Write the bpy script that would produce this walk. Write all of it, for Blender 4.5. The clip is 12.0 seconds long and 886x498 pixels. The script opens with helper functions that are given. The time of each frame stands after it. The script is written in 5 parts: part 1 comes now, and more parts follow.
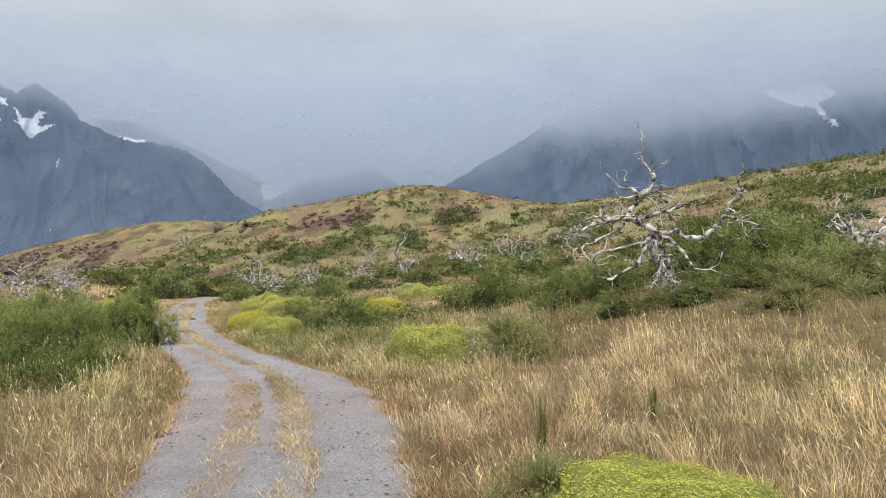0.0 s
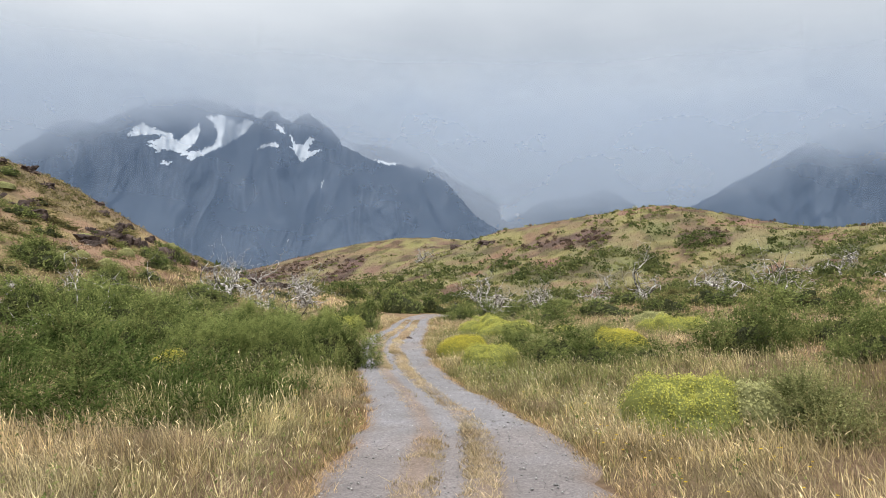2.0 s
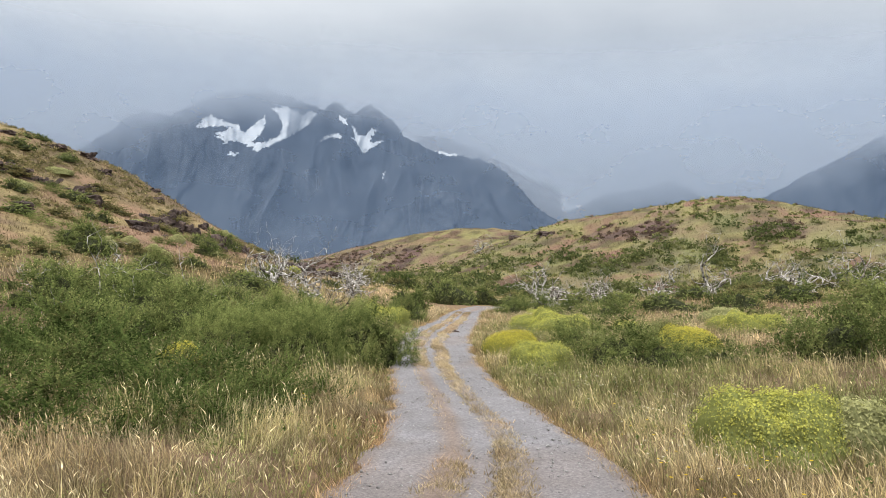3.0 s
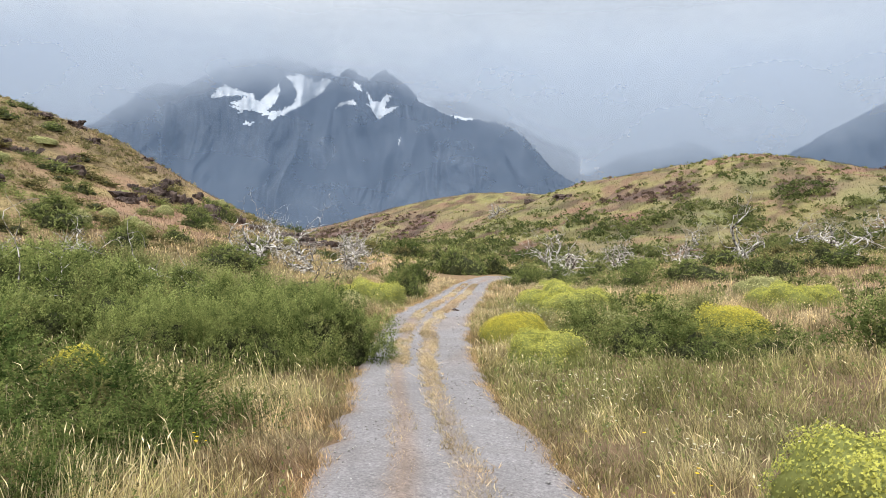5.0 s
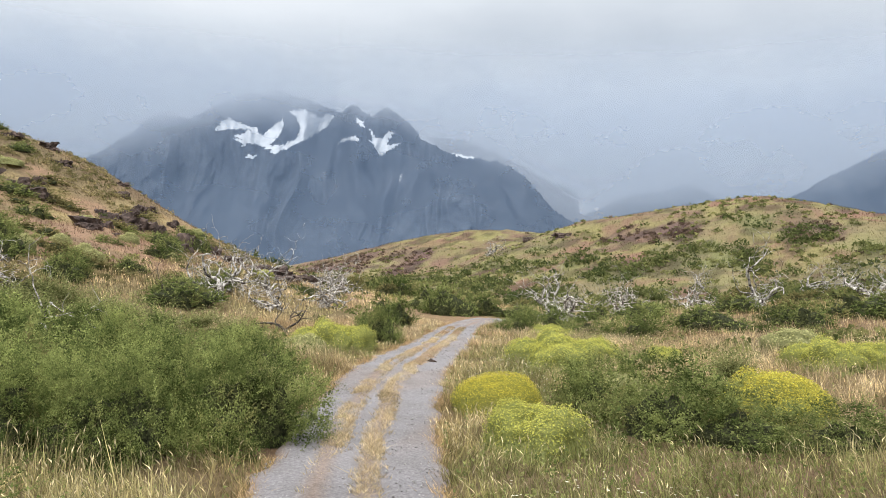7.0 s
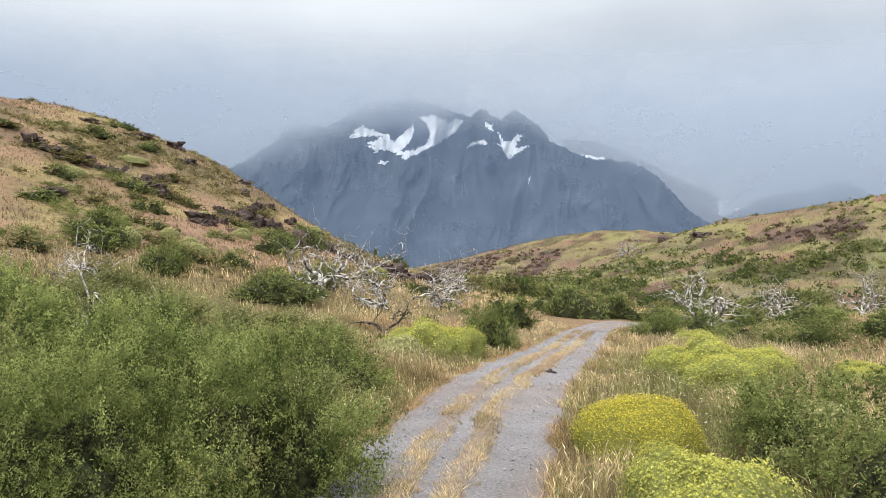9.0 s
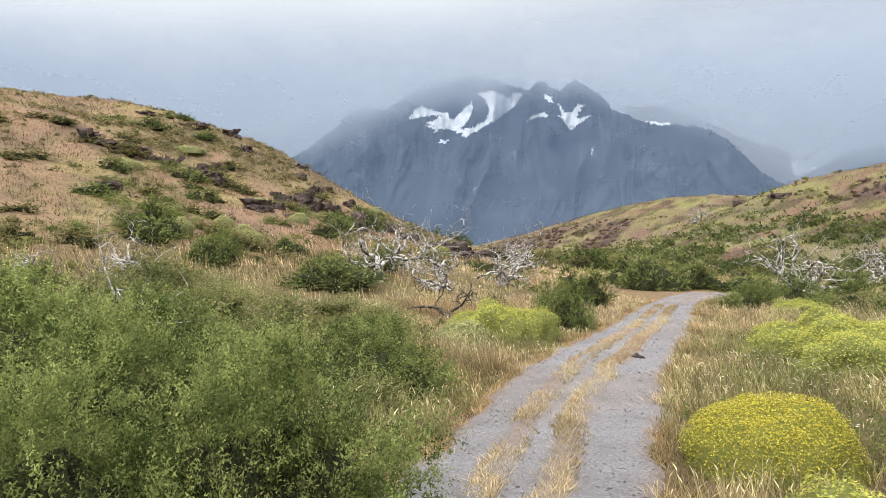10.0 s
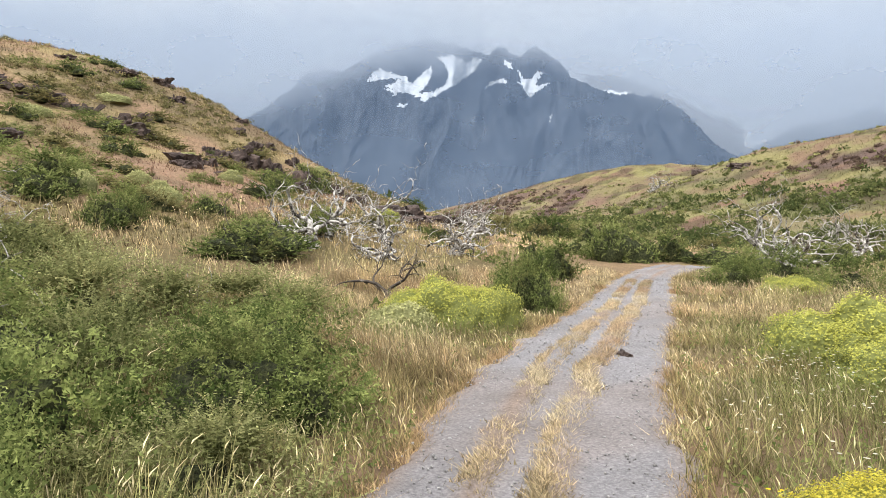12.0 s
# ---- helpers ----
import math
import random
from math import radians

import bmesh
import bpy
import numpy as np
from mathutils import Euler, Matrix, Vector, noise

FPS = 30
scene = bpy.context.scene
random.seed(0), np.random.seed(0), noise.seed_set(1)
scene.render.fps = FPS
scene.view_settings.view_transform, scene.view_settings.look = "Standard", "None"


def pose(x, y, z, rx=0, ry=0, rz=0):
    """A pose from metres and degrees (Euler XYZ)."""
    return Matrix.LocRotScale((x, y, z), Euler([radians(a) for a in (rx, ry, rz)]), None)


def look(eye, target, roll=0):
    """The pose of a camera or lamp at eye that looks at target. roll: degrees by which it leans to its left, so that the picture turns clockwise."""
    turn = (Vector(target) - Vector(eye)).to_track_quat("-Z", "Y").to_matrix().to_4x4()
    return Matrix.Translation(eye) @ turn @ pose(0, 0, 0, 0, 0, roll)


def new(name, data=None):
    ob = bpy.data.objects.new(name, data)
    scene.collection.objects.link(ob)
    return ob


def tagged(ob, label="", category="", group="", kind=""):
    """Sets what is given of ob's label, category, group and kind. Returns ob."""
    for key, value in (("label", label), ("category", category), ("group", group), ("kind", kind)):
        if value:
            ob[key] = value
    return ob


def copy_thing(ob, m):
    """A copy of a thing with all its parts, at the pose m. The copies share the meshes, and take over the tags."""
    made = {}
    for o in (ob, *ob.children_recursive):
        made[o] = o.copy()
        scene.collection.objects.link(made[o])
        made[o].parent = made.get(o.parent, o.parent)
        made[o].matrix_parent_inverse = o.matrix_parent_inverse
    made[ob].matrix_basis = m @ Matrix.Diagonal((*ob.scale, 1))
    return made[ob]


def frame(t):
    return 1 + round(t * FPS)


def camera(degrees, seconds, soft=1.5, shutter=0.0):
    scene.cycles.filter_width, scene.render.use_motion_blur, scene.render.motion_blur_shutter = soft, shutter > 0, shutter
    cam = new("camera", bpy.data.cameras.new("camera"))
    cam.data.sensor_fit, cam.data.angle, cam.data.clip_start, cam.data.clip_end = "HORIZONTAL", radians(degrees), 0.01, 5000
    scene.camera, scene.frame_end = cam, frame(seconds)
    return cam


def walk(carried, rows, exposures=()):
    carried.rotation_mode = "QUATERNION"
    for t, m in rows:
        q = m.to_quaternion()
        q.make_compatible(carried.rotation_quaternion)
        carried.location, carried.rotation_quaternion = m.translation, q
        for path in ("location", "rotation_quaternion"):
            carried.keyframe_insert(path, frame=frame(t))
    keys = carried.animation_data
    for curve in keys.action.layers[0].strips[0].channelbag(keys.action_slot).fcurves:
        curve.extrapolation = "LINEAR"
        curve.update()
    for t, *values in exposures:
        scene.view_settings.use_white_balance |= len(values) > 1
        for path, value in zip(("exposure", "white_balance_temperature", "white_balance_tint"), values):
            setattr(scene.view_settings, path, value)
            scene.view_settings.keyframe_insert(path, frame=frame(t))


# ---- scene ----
cam = camera(61.7, 12.0, soft=0.9)
METRES, EYE, TILT, LEAN, TURN = 16.0, 1.68, 0.7, 1.5, 0.0
ROWS = [
    (0.0, 0.0, 0.0, 0.0, 0.0, 0.0, -0.0),
    (0.5, -0.0091, 0.0427, 0.0007, 5.57, -0.54, -1.23),
    (1.0, -0.0112, 0.085, -0.0018, 10.36, -0.69, -1.51),
    (1.5, -0.0129, 0.1263, -0.0017, 13.24, -0.11, -2.46),
    (2.0, -0.0153, 0.1706, -0.0033, 18.0, 1.3, -2.1),
    (2.5, -0.0225, 0.2163, -0.0057, 21.51, 1.15, -2.28),
    (3.0, -0.0274, 0.261, -0.0066, 22.63, 0.42, -2.72),
    (5.0, -0.0587, 0.4176, -0.002, 24.0, -2.3, -1.58),
    (5.5, -0.0659, 0.4563, -0.0014, 27.7, -1.43, -2.89),
    (6.0, -0.0752, 0.4984, -0.0035, 26.18, -2.06, -3.4),
    (6.5, -0.0869, 0.5391, -0.0049, 24.16, -1.56, -2.74),
    (7.0, -0.1004, 0.5786, -0.0048, 23.94, 0.56, -2.89),
    (7.5, -0.114, 0.617, -0.0109, 29.36, 0.64, -3.5),
    (9.5, -0.1812, 0.7692, -0.0224, 35.01, -0.05, -1.86),
    (10.0, -0.2069, 0.8052, -0.0237, 38.87, -1.54, 0.0),
    (10.5, -0.2292, 0.8377, -0.0244, 45.46, -3.45, 0.15),
    (11.0, -0.2527, 0.8684, -0.0269, 43.31, -5.14, 0.01),
    (11.5, -0.2721, 0.904, -0.0289, 36.98, -5.08, -0.82),
    (12.0, -0.2905, 0.937, -0.0299, 35.58, -4.18, -1.04),
]
walk(cam, [(t, pose(0, 0, EYE, TILT, LEAN, TURN) @ pose(METRES * x, METRES * y, METRES * z, 90 + pitch, roll, yaw)) for t, x, y, z, yaw, pitch, roll in ROWS],
     exposures=((0.0, 0.31), (1.5, 0.33), (2.5, 0.33), (4.5, 0.53), (5.2, 0.56), (6.5, 0.52), (7.5, 0.48), (9.5, 0.5), (10.0, 0.53), (10.5, 0.63), (12.0, 0.64)))


# ---- sky, sun ----
SUN_EL, SUN_AZ = 54.0, 172.0
world = bpy.data.worlds.new("overcast_sky")
scene.world = world
world.use_nodes = True


def nodes_of(tree):
    tree.nodes.clear()
    return tree.nodes, tree.links


def world_sky():
    n, l = nodes_of(world.node_tree)
    out = n.new("ShaderNodeOutputWorld")
    bg = n.new("ShaderNodeBackground")
    sky = n.new("ShaderNodeTexSky")
    sky.sky_type = "NISHITA"
    sky.sun_disc = False
    sky.sun_elevation, sky.sun_rotation = radians(SUN_EL), radians(SUN_AZ)
    co = n.new("ShaderNodeTexCoord")
    sep = n.new("ShaderNodeSeparateXYZ")
    l.new(co.outputs["Generated"], sep.inputs[0])
    mapping = n.new("ShaderNodeMapping")
    mapping.inputs["Scale"].default_value = (2.0, 2.0, 5.0)
    l.new(co.outputs["Generated"], mapping.inputs[0])
    clouds = n.new("ShaderNodeTexNoise")
    clouds.inputs["Scale"].default_value = 1.3
    clouds.inputs["Detail"].default_value = 5.0
    clouds.inputs["Roughness"].default_value = 0.5
    l.new(mapping.outputs[0], clouds.inputs["Vector"])
    wob = n.new("ShaderNodeMath")
    wob.operation = "MULTIPLY_ADD"
    wob.inputs[1].default_value = 0.22
    l.new(clouds.outputs["Fac"], wob.inputs[0])
    valley = n.new("ShaderNodeVectorMath")
    valley.operation = "DOT_PRODUCT"
    valley.inputs[1].default_value = (-0.14, 0.99, 0.0)
    l.new(co.outputs["Generated"], valley.inputs[0])
    wide = n.new("ShaderNodeMath")
    wide.operation = "MAXIMUM"
    wide.inputs[1].default_value = 0.6
    l.new(valley.outputs["Value"], wide.inputs[0])
    rain = n.new("ShaderNodeMath")
    rain.operation = "MULTIPLY_ADD"
    rain.inputs[1].default_value = -0.43
    l.new(wide.outputs[0], rain.inputs[0])
    high = n.new("ShaderNodeMath")
    high.operation = "ADD"
    high.inputs[1].default_value = 0.318
    l.new(sep.outputs["Z"], high.inputs[0])
    l.new(high.outputs[0], rain.inputs[2])
    l.new(rain.outputs[0], wob.inputs[2])
    ramp = n.new("ShaderNodeValToRGB")
    e = ramp.color_ramp.elements
    e[0].position, e[0].color = 0.05, (0.27, 0.31, 0.37, 1)
    e[1].position, e[1].color = 1.0, (1.0, 1.0, 1.0, 1)
    for p, c in ((0.2, (0.31, 0.35, 0.41)), (0.31, (0.42, 0.465, 0.525)), (0.41, (0.6, 0.64, 0.685)), (0.52, (0.76, 0.79, 0.82)), (0.78, (0.92, 0.94, 0.96))):
        k = e.new(p)
        k.color = (*c, 1)
    l.new(wob.outputs[0], ramp.inputs[0])
    dim = n.new("ShaderNodeVectorMath")
    dim.operation = "SCALE"
    dim.inputs["Scale"].default_value = 0.06
    l.new(sky.outputs[0], dim.inputs[0])
    mix = n.new("ShaderNodeMix")
    mix.data_type = "RGBA"
    mix.inputs["Factor"].default_value = 0.92
    l.new(dim.outputs[0], mix.inputs["A"])
    l.new(ramp.outputs[0], mix.inputs["B"])
    zen = n.new("ShaderNodeMapRange")
    for i, v in ((1, 0.42), (2, 0.9), (3, 1.0), (4, 2.1)):
        zen.inputs[i].default_value = v
    l.new(sep.outputs["Z"], zen.inputs[0])
    l.new(mix.outputs["Result"], bg.inputs["Color"])
    l.new(zen.outputs[0], bg.inputs["Strength"])
    l.new(bg.outputs[0], out.inputs[0])


world_sky()
sun = new("sun", bpy.data.lights.new("sun", "SUN"))
sun.data.energy, sun.data.angle, sun.data.color = 1.75, radians(14), (1.0, 0.96, 0.9)
sun.matrix_world = look((30 * math.sin(radians(SUN_AZ)), 30 * math.cos(radians(SUN_AZ)), 30 * math.tan(radians(SUN_EL))), (0, 0, 0))


# ---- small tools ----
def smooth(a, b, x):
    t = np.clip((np.asarray(x, float) - a) / (b - a), 0, 1)
    return t * t * (3 - 2 * t)


def hash3(i, j, k):
    n = (i * 374761393 + j * 668265263 + k * 2147483647) & 0xFFFFFFFF
    n = ((n ^ (n >> 13)) * 1274126177) & 0xFFFFFFFF
    return ((n ^ (n >> 16)) & 0xFFFF) / 65535.0


def vnoise(x, y, z=0.0):
    x, y, z = np.broadcast_arrays(np.asarray(x, float), np.asarray(y, float), np.asarray(z, float))
    i, j, k = [np.floor(a).astype(np.int64) for a in (x, y, z)]
    u, v, w = [a - np.floor(a) for a in (x, y, z)]
    u, v, w = [a * a * (3 - 2 * a) for a in (u, v, w)]
    r = 0
    for a in (0, 1):
        for b in (0, 1):
            for c in (0, 1):
                r = r + hash3(i + a, j + b, k + c) * (u if a else 1 - u) * (v if b else 1 - v) * (w if c else 1 - w)
    return r


def fbm(x, y, z=0.0, octaves=4):
    r, a, s = 0, 0.5, 0
    for o in range(octaves):
        r = r + a * vnoise(x * 2 ** o + 17 * o, y * 2 ** o + 5 * o, np.asarray(z) * 2 ** o)
        s += a
        a *= 0.5
    return r / s


def mesh_np(name, verts, faces, mat, tint=None, smooth_shade=False, mats=None, index=None):
    """A mesh from arrays: verts (n,3), faces (m,k), with an optional colour for each vertex."""
    me = bpy.data.meshes.new(name)
    verts, faces = np.ascontiguousarray(verts, np.float32), np.ascontiguousarray(faces, np.int32)
    k = faces.shape[1]
    me.vertices.add(len(verts))
    me.vertices.foreach_set("co", verts.ravel())
    me.loops.add(faces.size)
    me.loops.foreach_set("vertex_index", faces.ravel())
    me.polygons.add(len(faces))
    me.polygons.foreach_set("loop_start", np.arange(0, faces.size, k, dtype=np.int32))
    if smooth_shade:
        me.polygons.foreach_set("use_smooth", np.ones(len(faces), bool))
    for m in (mats or [mat]):
        me.materials.append(m)
    if index is not None:
        me.polygons.foreach_set("material_index", np.ascontiguousarray(index, np.int32))
    me.update(calc_edges=True)
    if tint is not None:
        a = me.attributes.new("tint", "FLOAT_COLOR", "POINT")
        c = np.ones((len(verts), 4), np.float32)
        c[:, :tint.shape[1]] = tint
        a.data.foreach_set("color", c.ravel())
    me.validate()
    return me


def part(name, me, parent, label=""):
    ob = new(name, me)
    ob.parent = parent
    return tagged(ob, label)


# ---- materials ----
def material(name, build):
    m = bpy.data.materials.new(name)
    m.use_nodes = True
    n, l = nodes_of(m.node_tree)
    out = n.new("ShaderNodeOutputMaterial")
    l.new(build(n, l), out.inputs[0])
    return m


def noise_node(n, l, scale, detail=4.0, vector=None, rough=0.55):
    t = n.new("ShaderNodeTexNoise")
    t.inputs["Scale"].default_value, t.inputs["Detail"].default_value, t.inputs["Roughness"].default_value = scale, detail, rough
    if vector is not None:
        l.new(vector, t.inputs["Vector"])
    return t.outputs["Fac"]


def ramp_node(n, l, fac, stops):
    r = n.new("ShaderNodeValToRGB")
    e = r.color_ramp.elements
    e[0].position, e[0].color = stops[0][0], (*stops[0][1], 1)
    e[1].position, e[1].color = stops[-1][0], (*stops[-1][1], 1)
    for p, c in stops[1:-1]:
        e.new(p).color = (*c, 1)
    l.new(fac, r.inputs[0])
    return r.outputs[0]


def mix_node(n, l, fac, a, b, mode="MIX"):
    m = n.new("ShaderNodeMix")
    m.data_type, m.blend_type = "RGBA", mode
    for sock, v in ((m.inputs["Factor"], fac), (m.inputs["A"], a), (m.inputs["B"], b)):
        if isinstance(v, (int, float)):
            sock.default_value = v
        elif isinstance(v, tuple):
            sock.default_value = (*v, 1)
        else:
            l.new(v, sock)
    return m.outputs["Result"]


def position(n):
    return n.new("ShaderNodeNewGeometry").outputs["Position"]


def surface(n, l, colour, rough=0.9, bump=None, strength=0.4, distance=0.02):
    b = n.new("ShaderNodeBsdfPrincipled")
    b.inputs["Roughness"].default_value = rough
    b.inputs["Specular IOR Level"].default_value = 0.25
    if isinstance(colour, tuple):
        b.inputs["Base Color"].default_value = (*colour, 1)
    else:
        l.new(colour, b.inputs["Base Color"])
    if bump is not None:
        k = n.new("ShaderNodeBump")
        k.inputs["Strength"].default_value, k.inputs["Distance"].default_value = strength, distance
        l.new(bump, k.inputs["Height"])
        l.new(k.outputs[0], b.inputs["Normal"])
    return b.outputs[0]


def leafy(n, l, see_through=0.25, low=0.45, high=1.75):
    """Thin leaves and stalks, coloured by the tint attribute; some light goes through them."""
    a = n.new("ShaderNodeAttribute")
    a.attribute_name = "tint"
    g = n.new("ShaderNodeNewGeometry")
    vary = ramp_node(n, l, g.outputs["Random Per Island"], ((0.0, (low, low, low)), (0.55, (1.0, 1.0, 1.0)), (1.0, (high, high, high * 0.95))))
    col = mix_node(n, l, 1.0, a.outputs["Color"], vary, "MULTIPLY")
    d, t, m = n.new("ShaderNodeBsdfDiffuse"), n.new("ShaderNodeBsdfTranslucent"), n.new("ShaderNodeMixShader")
    l.new(col, d.inputs[0])
    l.new(col, t.inputs[0])
    m.inputs[0].default_value = see_through
    l.new(d.outputs[0], m.inputs[1])
    l.new(t.outputs[0], m.inputs[2])
    return m.outputs[0]


def shaded_core(n, l):
    """The dim inside of a shrub: old-leaf tones, with the shade among twigs painted near black."""
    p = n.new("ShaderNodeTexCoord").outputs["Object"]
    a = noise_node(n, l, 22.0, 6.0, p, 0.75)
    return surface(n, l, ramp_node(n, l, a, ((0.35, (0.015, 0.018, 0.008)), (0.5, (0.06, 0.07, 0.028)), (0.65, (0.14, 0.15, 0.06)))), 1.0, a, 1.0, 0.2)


def ground_shader(n, l):
    p = position(n)
    a = n.new("ShaderNodeAttribute")
    a.attribute_name = "tint"
    fine = noise_node(n, l, 9.0, 6.0, p, 0.7)
    tuft = noise_node(n, l, 2.2, 6.0, p, 0.7)
    vary = ramp_node(n, l, fine, ((0.3, (0.55, 0.52, 0.5)), (0.55, (1.0, 1.0, 1.0)), (0.75, (1.3, 1.28, 1.2))))
    col = mix_node(n, l, 0.9, a.outputs["Color"], vary, "MULTIPLY")
    vary2 = ramp_node(n, l, tuft, ((0.35, (0.7, 0.72, 0.66)), (0.65, (1.15, 1.12, 1.1))))
    col = mix_node(n, l, 0.7, col, vary2, "MULTIPLY")
    return surface(n, l, col, 1.0, fine, 1.0, 0.12)


def track_shader(n, l):
    p = position(n)
    a = n.new("ShaderNodeAttribute")
    a.attribute_name = "tint"
    grit = noise_node(n, l, 45.0, 6.0, p, 0.75)
    pebble = n.new("ShaderNodeTexVoronoi")
    pebble.inputs["Scale"].default_value = 38.0
    l.new(p, pebble.inputs["Vector"])
    broad = noise_node(n, l, 1.6, 5.0, p)
    stone = ramp_node(n, l, pebble.outputs["Color"], ((0.1, (0.7, 0.7, 0.72)), (0.9, (1.25, 1.25, 1.25))))
    speck = ramp_node(n, l, grit, ((0.34, (0.5, 0.5, 0.52)), (0.5, (1.0, 1.0, 1.0)), (0.68, (1.5, 1.5, 1.47))))
    col = mix_node(n, l, 0.75, a.outputs["Color"], speck, "MULTIPLY")
    col = mix_node(n, l, 0.5, col, stone, "MULTIPLY")
    col = mix_node(n, l, 0.8, col, ramp_node(n, l, broad, ((0.3, (0.82, 0.8, 0.78)), (0.7, (1.12, 1.12, 1.13)))), "MULTIPLY")
    return surface(n, l, col, 0.95, grit, 0.9, 0.02)


def wood_shader(n, l):
    p = n.new("ShaderNodeTexCoord").outputs["Object"]
    streak = noise_node(n, l, 7.0, 5.0, p, 0.65)
    big = noise_node(n, l, 2.2, 3.0, p)
    # Weathering streaks, their dark end deepened to stand in for the limbs' shaded sides.
    col = ramp_node(n, l, streak, ((0.39, (0.04, 0.033, 0.028)), (0.47, (0.24, 0.22, 0.2)), (0.54, (0.48, 0.455, 0.42)), (0.66, (0.68, 0.65, 0.61))))
    col = mix_node(n, l, ramp_node(n, l, big, ((0.6, (0, 0, 0)), (0.72, (0.8, 0.8, 0.8)))), col, (0.07, 0.055, 0.045))
    return surface(n, l, col, 0.85, streak, 0.7, 0.02)


def dark_wood_shader(n, l):
    p = n.new("ShaderNodeTexCoord").outputs["Object"]
    streak = noise_node(n, l, 9.0, 5.0, p, 0.65)
    return surface(n, l, ramp_node(n, l, streak, ((0.35, (0.025, 0.02, 0.017)), (0.6, (0.09, 0.075, 0.06)), (0.75, (0.4, 0.37, 0.33)))), 0.85, streak, 0.7, 0.02)


def rock_shader(n, l):
    p = position(n)
    a, b = noise_node(n, l, 3.0, 8.0, p, 0.7), noise_node(n, l, 11.0, 6.0, p, 0.7)
    col = ramp_node(n, l, a, ((0.3, (0.03, 0.024, 0.022)), (0.5, (0.085, 0.062, 0.055)), (0.66, (0.17, 0.125, 0.105)), (0.8, (0.3, 0.27, 0.22))))
    return surface(n, l, col, 0.95, b, 1.0, 0.08)


def mountain_shader(n, l):
    p = position(n)
    tall, m = n.new("ShaderNodeMapping"), n.new("ShaderNodeMapping")
    tall.inputs["Scale"].default_value, m.inputs["Scale"].default_value = (1, 1, 0.3), (1, 1, 0.6)
    l.new(p, tall.inputs[0])
    l.new(p, m.inputs[0])
    streak = noise_node(n, l, 0.006, 6.0, tall.outputs[0], 0.6)
    crag = noise_node(n, l, 0.014, 8.0, m.outputs[0], 0.65)
    broad = noise_node(n, l, 0.0022, 4.0, p, 0.5)
    col = ramp_node(n, l, streak, ((0.36, (0.03, 0.037, 0.048)), (0.54, (0.04, 0.049, 0.062)), (0.66, (0.058, 0.067, 0.08)), (0.78, (0.09, 0.1, 0.115))))
    col = mix_node(n, l, 0.55, col, ramp_node(n, l, crag, ((0.35, (0.55, 0.56, 0.58)), (0.6, (1.15, 1.15, 1.15)))), "MULTIPLY")
    col = mix_node(n, l, 0.6, col, ramp_node(n, l, broad, ((0.35, (0.7, 0.72, 0.75)), (0.65, (1.3, 1.28, 1.25)))), "MULTIPLY")
    return surface(n, l, col, 1.0, crag, 0.25, 6.0)


def snow_shader(n, l):
    return surface(n, l, ramp_node(n, l, noise_node(n, l, 0.02, 5.0, position(n)), ((0.3, (0.42, 0.46, 0.5)), (0.7, (0.62, 0.65, 0.68)))), 0.7)


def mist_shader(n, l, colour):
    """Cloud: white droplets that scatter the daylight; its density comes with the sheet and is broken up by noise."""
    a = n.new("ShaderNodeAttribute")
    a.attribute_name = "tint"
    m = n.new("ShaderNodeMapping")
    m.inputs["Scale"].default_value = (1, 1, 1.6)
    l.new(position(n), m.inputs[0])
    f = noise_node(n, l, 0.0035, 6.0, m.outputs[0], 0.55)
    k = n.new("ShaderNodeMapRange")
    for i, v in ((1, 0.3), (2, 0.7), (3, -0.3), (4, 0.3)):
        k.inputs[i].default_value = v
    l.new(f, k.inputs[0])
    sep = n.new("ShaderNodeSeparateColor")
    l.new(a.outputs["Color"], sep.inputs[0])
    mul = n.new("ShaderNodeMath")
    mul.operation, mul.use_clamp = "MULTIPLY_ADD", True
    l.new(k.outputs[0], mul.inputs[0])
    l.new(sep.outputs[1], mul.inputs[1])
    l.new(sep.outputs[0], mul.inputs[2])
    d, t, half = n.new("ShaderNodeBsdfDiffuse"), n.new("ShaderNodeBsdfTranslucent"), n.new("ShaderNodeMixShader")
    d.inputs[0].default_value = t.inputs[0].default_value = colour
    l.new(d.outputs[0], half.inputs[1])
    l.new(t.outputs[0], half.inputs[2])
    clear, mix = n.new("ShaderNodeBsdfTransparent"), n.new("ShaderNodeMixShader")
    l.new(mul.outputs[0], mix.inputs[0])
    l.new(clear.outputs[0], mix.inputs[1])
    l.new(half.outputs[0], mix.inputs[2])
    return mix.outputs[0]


GROUND = material("dry_meadow_soil", ground_shader)
TRACK = material("grey_gravel", track_shader)
LEAF = material("thin_leaves", lambda n, l: leafy(n, l, 0.45, 0.72, 1.3))
STRAW = material("dry_stalks", leafy)
SHADED_CORE = material("shrub_shaded_inside", shaded_core)
WOOD = material("weathered_wood", wood_shader)
DARKWOOD = material("charred_wood", dark_wood_shader)
ROCK = material("dark_basalt", rock_shader)
MOUNTAIN = material("mountain_rock", mountain_shader)
SNOW = material("old_snow", snow_shader)
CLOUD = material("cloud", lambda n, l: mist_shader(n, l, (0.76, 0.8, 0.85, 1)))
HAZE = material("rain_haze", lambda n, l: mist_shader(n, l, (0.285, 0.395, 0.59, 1)))

